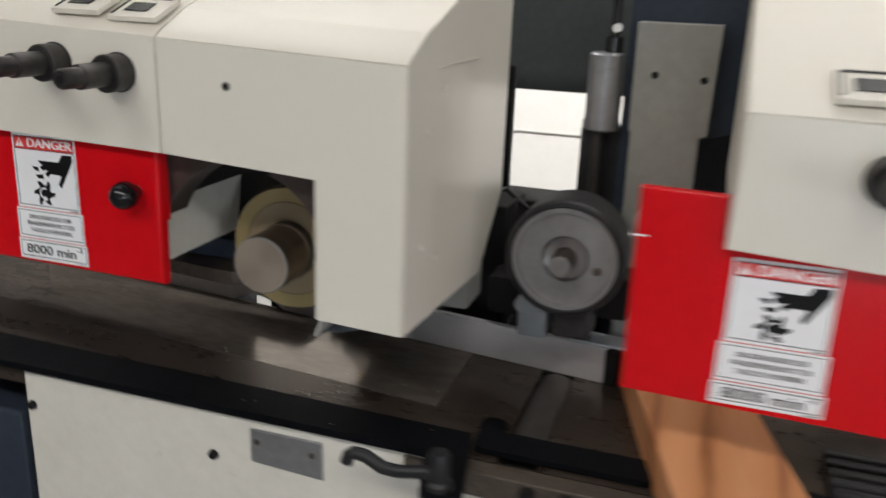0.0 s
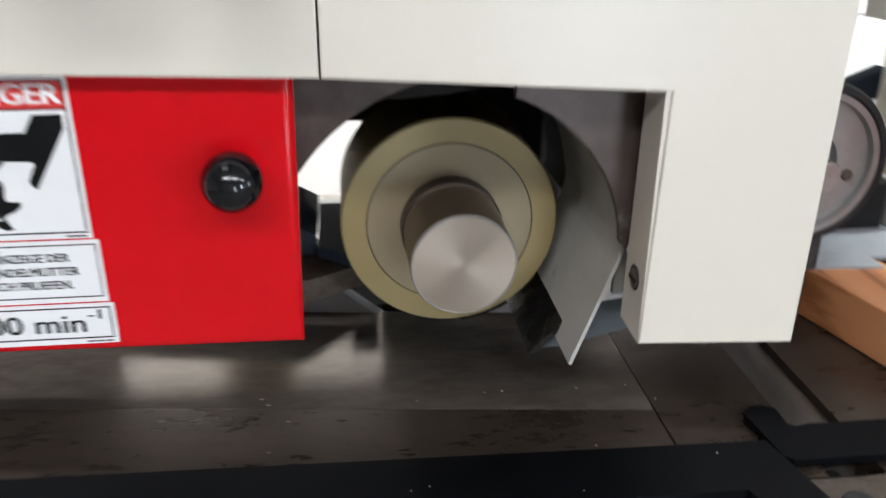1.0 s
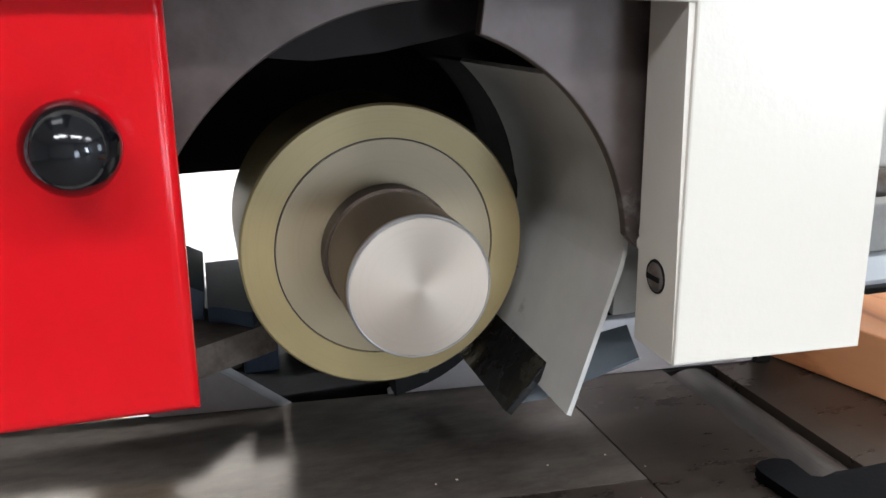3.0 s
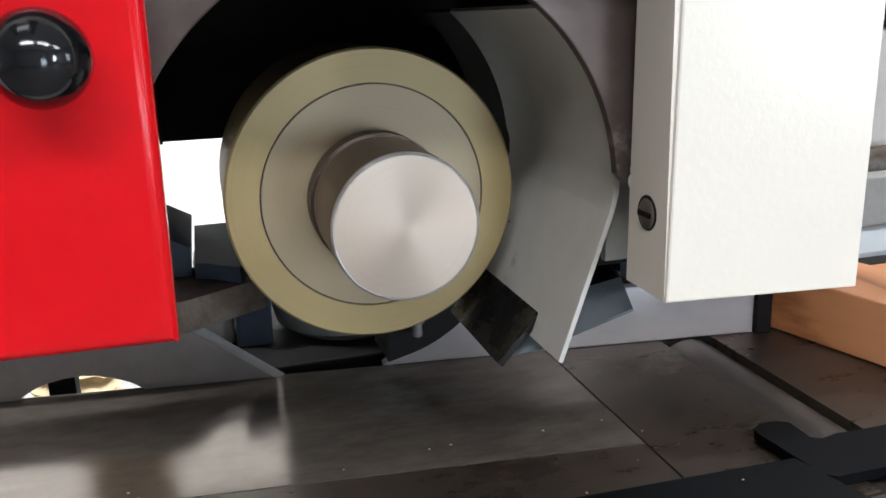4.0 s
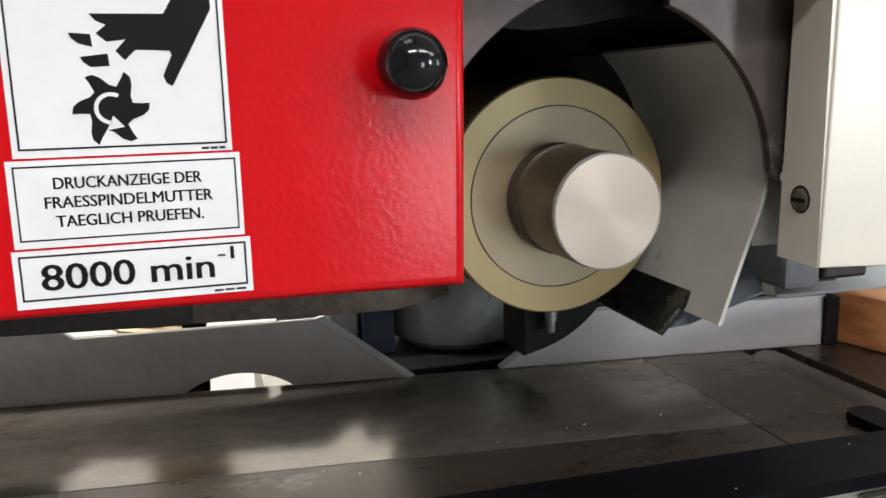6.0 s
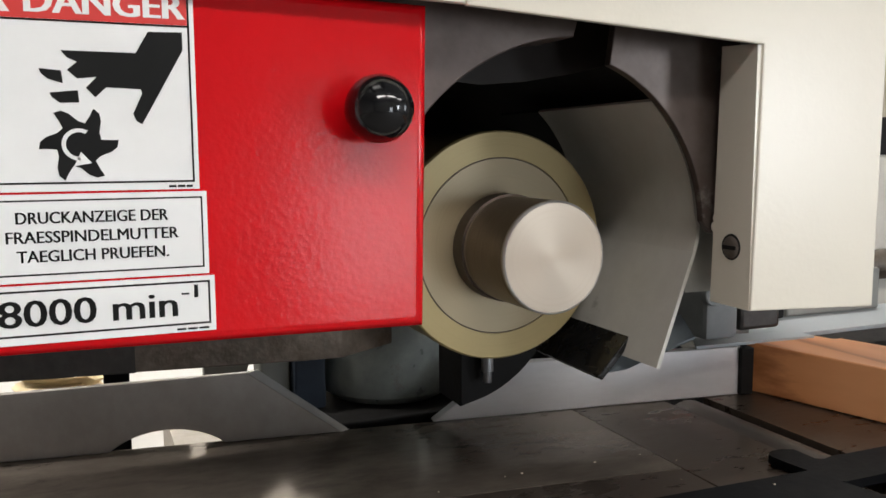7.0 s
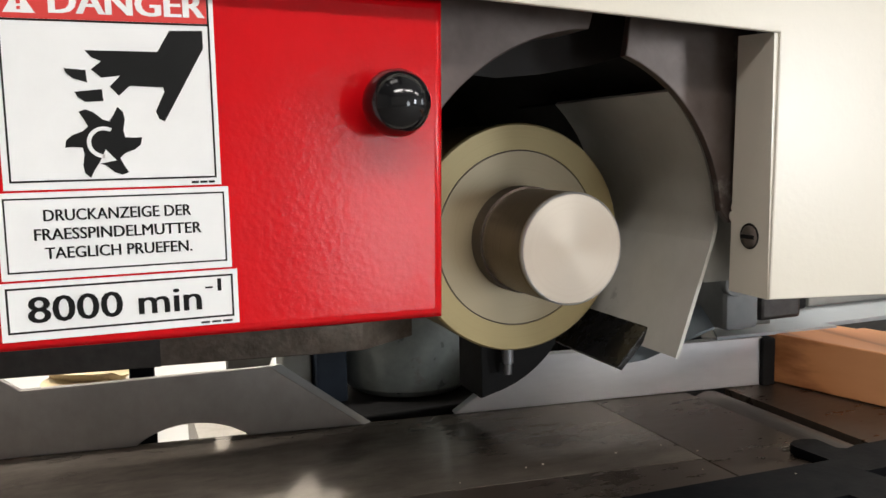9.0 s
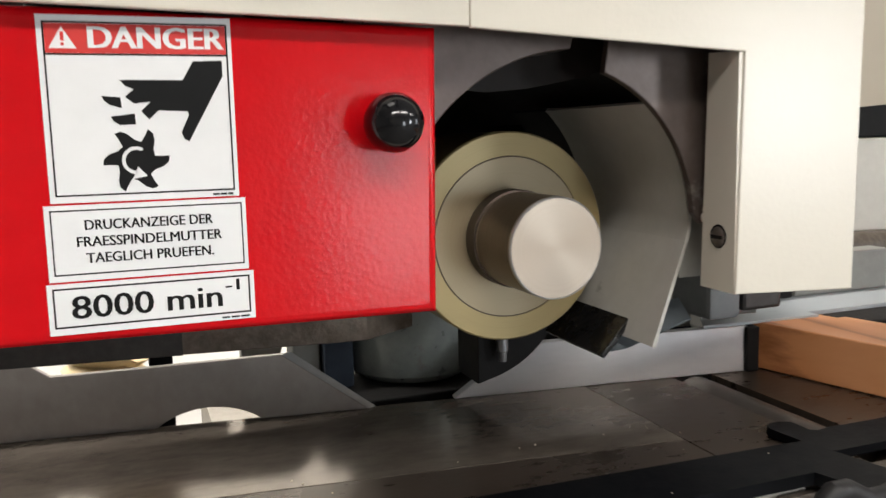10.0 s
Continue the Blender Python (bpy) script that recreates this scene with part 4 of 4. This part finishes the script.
b = B(); box(b, -0.20, -0.10, 1.141, 1.204, 1.00, 1.06, 0.006); part("link", b, DARK, press)
b = B(); lathe(b, [(0.012, 1.214), (0.013, 1.204), (0.024, 1.204), (0.026, 1.207), (0.026, 1.255)], -0.087, 1.115, 40); part("boss", b, GREY_PAINT, press)
b = B(); lathe(b, [(0, 1.211), (0.0125, 1.211)], -0.087, 1.115, 24); part("bore", b, DARK, press)

column = thing("roller_column", "grey-painted upright column of the pressure roller", "column", (-0.085, 1.3, TABLE))
b = B(); prism(b, [(-0.132, 0.93), (-0.040, 0.93), (-0.040, 1.235), (-0.030, 1.238), (-0.026, 1.385), (-0.136, 1.385), (-0.135, 1.24), (-0.132, 1.235)], 1.262, 1.30, r=0.0015); part("plate", b, GREY_PAINT, column)
for hx, hz in ((-0.107, 1.316), (-0.042, 1.313)):
    b = B(); lathe(b, [(0, 1.2612), (0.0045, 1.2612), (0.0052, 1.2622)], hx, hz, 20); part("hole", b, INK, column)
b = B(); prism(b, [(-0.15, 0.90), (-0.06, 0.90), (-0.06, 1.22), (0.006, 1.24), (0.006, 1.42), (-0.15, 1.42)], 1.302, 1.36); part("back_post", b, BLUE_DARK, column)

cylinder = thing("air_cylinder", "grey pneumatic cylinder with rod and hoses", "cylinder", (-0.177, 1.29, 1.10))
b = B(); lathe(b, [(0, 1.232), (0.022, 1.232), (0.0245, 1.235), (0.0245, 1.338), (0.022, 1.341), (0, 1.341)], -0.176, 1.285, 40, "z"); part("barrel", b, GREY_METAL, cylinder)
b = B(); lathe(b, [(0, 1.12), (0.008, 1.12), (0.008, 1.235), (0, 1.235)], -0.180, 1.285, 20, "z"); part("rod", b, DARK_STEEL, cylinder)
b = B(); box(b, -0.205, -0.170, 1.29, 1.31, 1.12, 1.235, 0.004); part("guide", b, RUBBER, cylinder)
b = B(); lathe(b, [(0, 1.341), (0.012, 1.341), (0.012, 1.362), (0.006, 1.364), (0.006, 1.45), (0, 1.45)], -0.168, 1.285, 20, "z"); part("fitting", b, BLACK, cylinder, "black air fitting")
b = B(); lathe(b, [(0, 0), (0.006, 0.0), (0.006, 0.012), (0, 0.012)], 0, 0, 16)
bmesh.ops.transform(b, matrix=Matrix.Translation((-0.165, 1.272, 1.375)), verts=b.verts[:]); part("cap", b, PAPER, cylinder, "white plastic cap")

block = thing("roller_guard", "black guard block above the pressure roller", "guard", (-0.2, 1.2, 1.1))
b = B(); prism(b, [(-0.205, 1.10), (-0.12, 1.10), (-0.12, 1.20), (-0.15, 1.22), (-0.172, 1.262), (-0.198, 1.262), (-0.207, 1.24)], 1.31, 1.35, r=0.003); part("block", b, RUBBER, block)
b = B(); lathe(b, [(0, 1.305), (0.006, 1.305), (0.007, 1.307), (0.007, 1.3105)], -0.188, 1.235, 6); part("bolt", b, DARK_STEEL, block, "black hexagon bolt")

panel = thing("sheet_panel", "dark green machine panel above the opening", "panel", (-0.2, 1.62, 1.2))
# Extended left, unseen, to darken what the bed reflects.
b = B(); box(b, -1.6, 0.35, 1.603, 1.63, 1.245, 1.9, 0.003); part("sheet", b, GREEN_DARK, panel)
b = B(); box(b, -1.6, 0.35, 1.585, 1.6025, 1.475, 1.49, 0.003); part("ridge", b, GREEN_DARK, panel)
# Unseen sheet and bracket added to keep the white wall off the bed.
b = B(); box(b, -0.38, 1.0, 2.0, 2.025, 1.27, 1.9, 0.003); part("reflection_screen", b, GREEN_DARK, panel)
b = B(); box(b, -0.38, -0.35, 1.631, 1.9995, 1.86, 1.9, 0.002); part("bracket", b, GREEN_DARK, panel)

motor = thing("chute_casing", "dark blue painted chute casing on the pressure bar", "casing", (-0.63, 1.09, 1.044))
b = B(); prism(b, [(-0.74, 1.0445), (-0.606, 1.0445), (-0.604, 1.063), (-0.621, 1.0725), (-0.74, 1.079)], 1.040, 1.134, r=0.003); part("block", b, BLUE_DARK, motor)
b = B(); prism(b, [(-0.6033, 1.033), (-0.597, 1.031), (-0.578, 1.014), (-0.573, 1.030), (-0.578, 1.134), (-0.6033, 1.134)], 1.0445, 1.0550, "z", 0.002); part("block", b, BLUE_DARK, motor)


def hose(name, pts, r, pitch):
    """A corrugated hose: rounded rings along a curve."""
    ob = thing(name, "beige corrugated extraction hose", "hose", pts[-1], "hoses")
    c = B()
    path = []
    for k in range(len(pts) - 1):
        a, e = Vector(pts[k]), Vector(pts[k + 1])
        n = max(2, int((e - a).length / (pitch / 6)))
        path += [a.lerp(e, i / n) for i in range(n)]
    rings = []
    run = 0.0
    for k, p in enumerate(path):
        q = path[min(k + 1, len(path) - 1)] - path[max(k - 1, 0)]
        rot = q.normalized().to_track_quat("Z", "Y")
        if k:
            run += (p - path[k - 1]).length
        rr = r * (1 + 0.11 * math.sin(2 * math.pi * run / pitch))
        rings.append([c.verts.new(p + rot @ Vector((rr * math.cos(2 * math.pi * i / 28), rr * math.sin(2 * math.pi * i / 28), 0.3 * pitch * i / 28))) for i in range(28)])
    for u, v in zip(rings, rings[1:]):
        for i in range(28):
            c.faces.new((u[i], u[(i + 1) % 28], v[(i + 1) % 28], v[i]))
    bmesh.ops.recalc_face_normals(c, faces=c.faces[:])
    part("hose_wall", c, HOSE, ob)


hose("extraction_hose", [(0.16, 1.60, 1.36), (0.125, 1.60, 1.26), (0.085, 1.60, 1.14), (0.055, 1.60, 1.02), (0.045, 1.60, 0.88), (0.045, 1.60, 0.63)], 0.05, 0.02)
upright = thing("steel_upright", "black steel upright beside the hose", "post", (0.06, 1.5, 0.62))
b = B(); prism(b, [(0.035, 0.62), (0.060, 0.62), (0.078, 1.19), (0.056, 1.19)], 1.50, 1.525, r=0.002); part("bar", b, BLACK_PAINT, upright)
b = B(); box(b, 0.02, 0.09, 1.48, 1.54, 0.6195, 0.628, 0.002); part("foot_plate", b, BLACK_PAINT, upright)
b = B(); prism(b, [(0.05, 0.99), (0.19, 1.04), (0.19, 1.085), (0.05, 1.03)], 1.526, 1.55, r=0.003); part("arm", b, BLUE_DARK, upright)
# Unseen block added so the bed does not mirror the white wall.
cabinet = thing("reflection_block", "unseen black block that darkens the table's reflections", "cabinet", (-1.25, 1.5, 0.0))
b = B(); box(b, -1.65, -0.935, 1.36, 1.60, 0.0, 1.24, 0.008); part("body", b, DARK, cabinet)
b = B(); box(b, -1.60, -0.985, 1.352, 1.359, 0.3, 1.20, 0.003); part("front_face", b, BLUE_DARK, cabinet)
# Unseen bar added to dim the mirrored cut-out in the fence.
b = B(); box(b, -0.9345, -0.665, 1.48, 1.56, 0.975, 1.045, 0.004); part("reflection_bar", b, CAST, cabinet, "unseen brown-grey bar that dims the cut-out's reflection")
hose("extraction_hose", [(-0.755, 2.00, 1.75), (-0.785, 1.97, 1.2), (-0.836, 1.94, 0.63), (-0.86, 1.93, 0.01)], 0.066, 0.026)
post = thing("support_post", "black steel support post", "post", (-0.747, 1.37, 0.62))
b = B(); prism(b, [(-0.7335, 1.02), (-0.7585, 1.02), (-0.7640, 0.6285), (-0.7390, 0.6285)], 1.360, 1.384, r=0.002); part("upright", b, BLACK_PAINT, post)
b = B(); box(b, -0.785, -0.718, 1.345, 1.40, 0.6205, 0.628, 0.001); part("foot_plate", b, BLACK_PAINT, post)
gusset = thing("guide_sheet", "bent slate-blue sheet under the rubber flap", "sheet", (-0.41, 0.95, 1.01))
b = B()
rim = [(-0.4495, 0.934, 1.0105), (-0.4250, 0.932, 1.0125), (-0.3715, 0.925, 1.0310), (-0.3700, 0.943, 1.0440), (-0.4000, 0.950, 1.0360), (-0.4300, 0.965, 1.0220), (-0.4480, 0.985, 1.0130)]
low = [b.verts.new(p) for p in rim]
top = [b.verts.new(Vector(p) + Vector((-0.0006, 0.0, 0.0014))) for p in rim]
b.faces.new(low[::-1]); b.faces.new(top)
for k in range(len(rim)):
    b.faces.new((low[k - 1], low[k], top[k], top[k - 1]))
bmesh.ops.recalc_face_normals(b, faces=b.faces[:])
part("sheet", b, SLATE, gusset)
b = B(); box(b, -0.392, -0.31, 1.098, 1.17, 1.00, 1.13, 0.004); part("arm", b, GREY_PAINT, gusset, "light grey painted arm behind the sheet")
b = B(); lathe(b, [(0.011, 1.0972), (0.0125, 1.0958), (0.014, 1.0972)], -0.362, 1.078, 28); part("ring", b, DARK_STEEL, gusset, "dark ring round a bore")
belt = thing("bellows", "black ribbed rubber bellows on the table", "bellows", (0.2, 0.95, TABLE))
for k in range(12):
    b = B(); box(b, 0.150, 0.40, 0.80 + 0.022 * k, 0.815 + 0.022 * k, TABLE, TABLE + 0.016, 0.004); part("rib", b, RUBBER, belt)

boards = thing("pine_board", "orange pine board lying on the table", "board", (-0.03, 1.0, TABLE), "boards on the table")


def board(ob, w0, w1, lift):
    """A board between two distances from the left edge of the stack."""
    c = B()
    u = Vector((0.073, -0.278, 0)).normalized()
    s = Vector((0.278, 0.073, 0)).normalized()
    back = Vector((-0.104, 1.170, 0))
    box(c, w0, w1, 0.0, 0.62, 0.0, 0.054 - lift, 0.0015)
    for v in c.verts:
        x, y, z = v.co
        end = back + s * x + u * (y + 0.26 * x * (1 if y < 0.3 else 0))
        v.co = Vector((end.x, end.y, TABLE + 0.0005 + z))
    part("board", c, PINE, ob)


board(boards, 0.0, 0.088, 0.0)
boards2 = thing("pine_board", "pale pine board beside another on the table", "board", (0.06, 1.0, TABLE), "boards on the table")
board(boards2, 0.0935, 0.142, 0.010)

frame_body = thing("frame_casting", "black machine frame with cables behind the fence", "machine frame", (-0.28, 1.45, 0.62))
b = B(); box(b, -0.44, -0.02, 1.40, 1.50, 0.62, 1.088, 0.006); part("casting", b, DARK, frame_body)
# Two black blocks added to stop white wall glare on the bed.
b = B(); box(b, -0.47, -0.345, 1.441, 1.46, 1.0885, 1.30, 0.003); part("bed_screen", b, DARK, frame_body, "added black block behind the hood that screens the bed")
b = B(); box(b, -0.38, -0.302, 1.275, 1.399, 0.901, 1.105, 0.004); part("low_screen", b, DARK, frame_body, "low black block behind the hood, also screening the bed")
# Dark filler placed along the camera's view to cover a white patch.
b = B(); box(b, -0.075, 0.026, 1.502, 1.56, 0.62, 1.25, 0.004); part("upright", b, DARK, frame_body, "black filler block behind the column")
b = B(); tube(b, [(-0.34, 1.39, 1.00), (-0.31, 1.36, 1.04), (-0.27, 1.33, 1.052), (-0.22, 1.31, 1.045), (-0.19, 1.30, 1.07)], 0.0035); part("cable", b, GREY_METAL, frame_body, "thin grey cable")
b = B(); tube(b, [(-0.40, 1.39, 1.03), (-0.37, 1.34, 1.10), (-0.32, 1.33, 1.12), (-0.27, 1.38, 1.06)], 0.004); part("cable", b, RUBBER, frame_body, "black cable")

plate3 = thing("rear_guide", "blue-grey steel guide plate behind the fence", "plate", (0.0, 1.22, TABLE))
b = B(); prism(b, [(-0.175, fence_y(-0.175) + 0.003), (-0.020, fence_y(-0.020) + 0.012), (-0.020, fence_y(-0.02) + 0.046), (-0.150, fence_y(-0.15) + 0.044)], 0.9535, 0.9570, "z", 0.0005); part("cover_strip", b, PALE_BLUE, plate3, "pale blue cover strip on the fence")
b = B(); box(b, -0.06, 0.5, 1.190, 1.29, 0.945, 0.9505, 0.001); part("plate", b, PALE_BLUE, plate3)
b = B(); box(b, -0.035, 0.050, 1.265, 1.30, 0.9505, 1.008, 0.003); part("block", b, DARK, plate3)
b = B(); box(b, 0.056, 0.22, 1.268, 1.30, 0.9505, 1.006, 0.003); part("block", b, GREY_PAINT, plate3)
# Dark box added to hide a white gap behind the plates.
b = B(); box(b, -0.15, 0.6, 1.225, 1.40, 0.84, 0.8995, 0.002); part("rear_filler", b, DARK, plate3)
rear = thing("rear_casing", "beige machine casing with a dark upper edge", "machine casing", (0.45, 1.48, 0.62))
b = B(); box(b, 0.20, 0.9, 1.45, 1.55, 0.62, 1.155, 0.004); part("body", b, CREAM_OLD, rear)
b = B(); box(b, 0.20, 0.9, 1.46, 1.55, 1.156, 1.26, 0.004); part("cap", b, DARK, rear, "black upper edge")
b = B(); tube(b, [(0.20, 1.425, 0.985), (0.5, 1.425, 0.98), (0.9, 1.425, 0.985)], 0.024, 18); part("pipe", b, BAR, rear, "brown pipe")

dust = B()
for k in range(18):
    x, y = random.uniform(-0.8, -0.22), random.uniform(0.89, 1.06)
    s = random.uniform(0.0003, 0.0009)
    top = TABLE + (0.012 if y < 0.93 else 0.0)
    box(dust, x - s, x + s, y - s * 0.7, y + s * 0.7, top - 0.0002, top + s * 0.7)
tagged(part("sawdust", dust, DUST), "scattered pale sawdust specks on the table", "sawdust", "", "stuff")
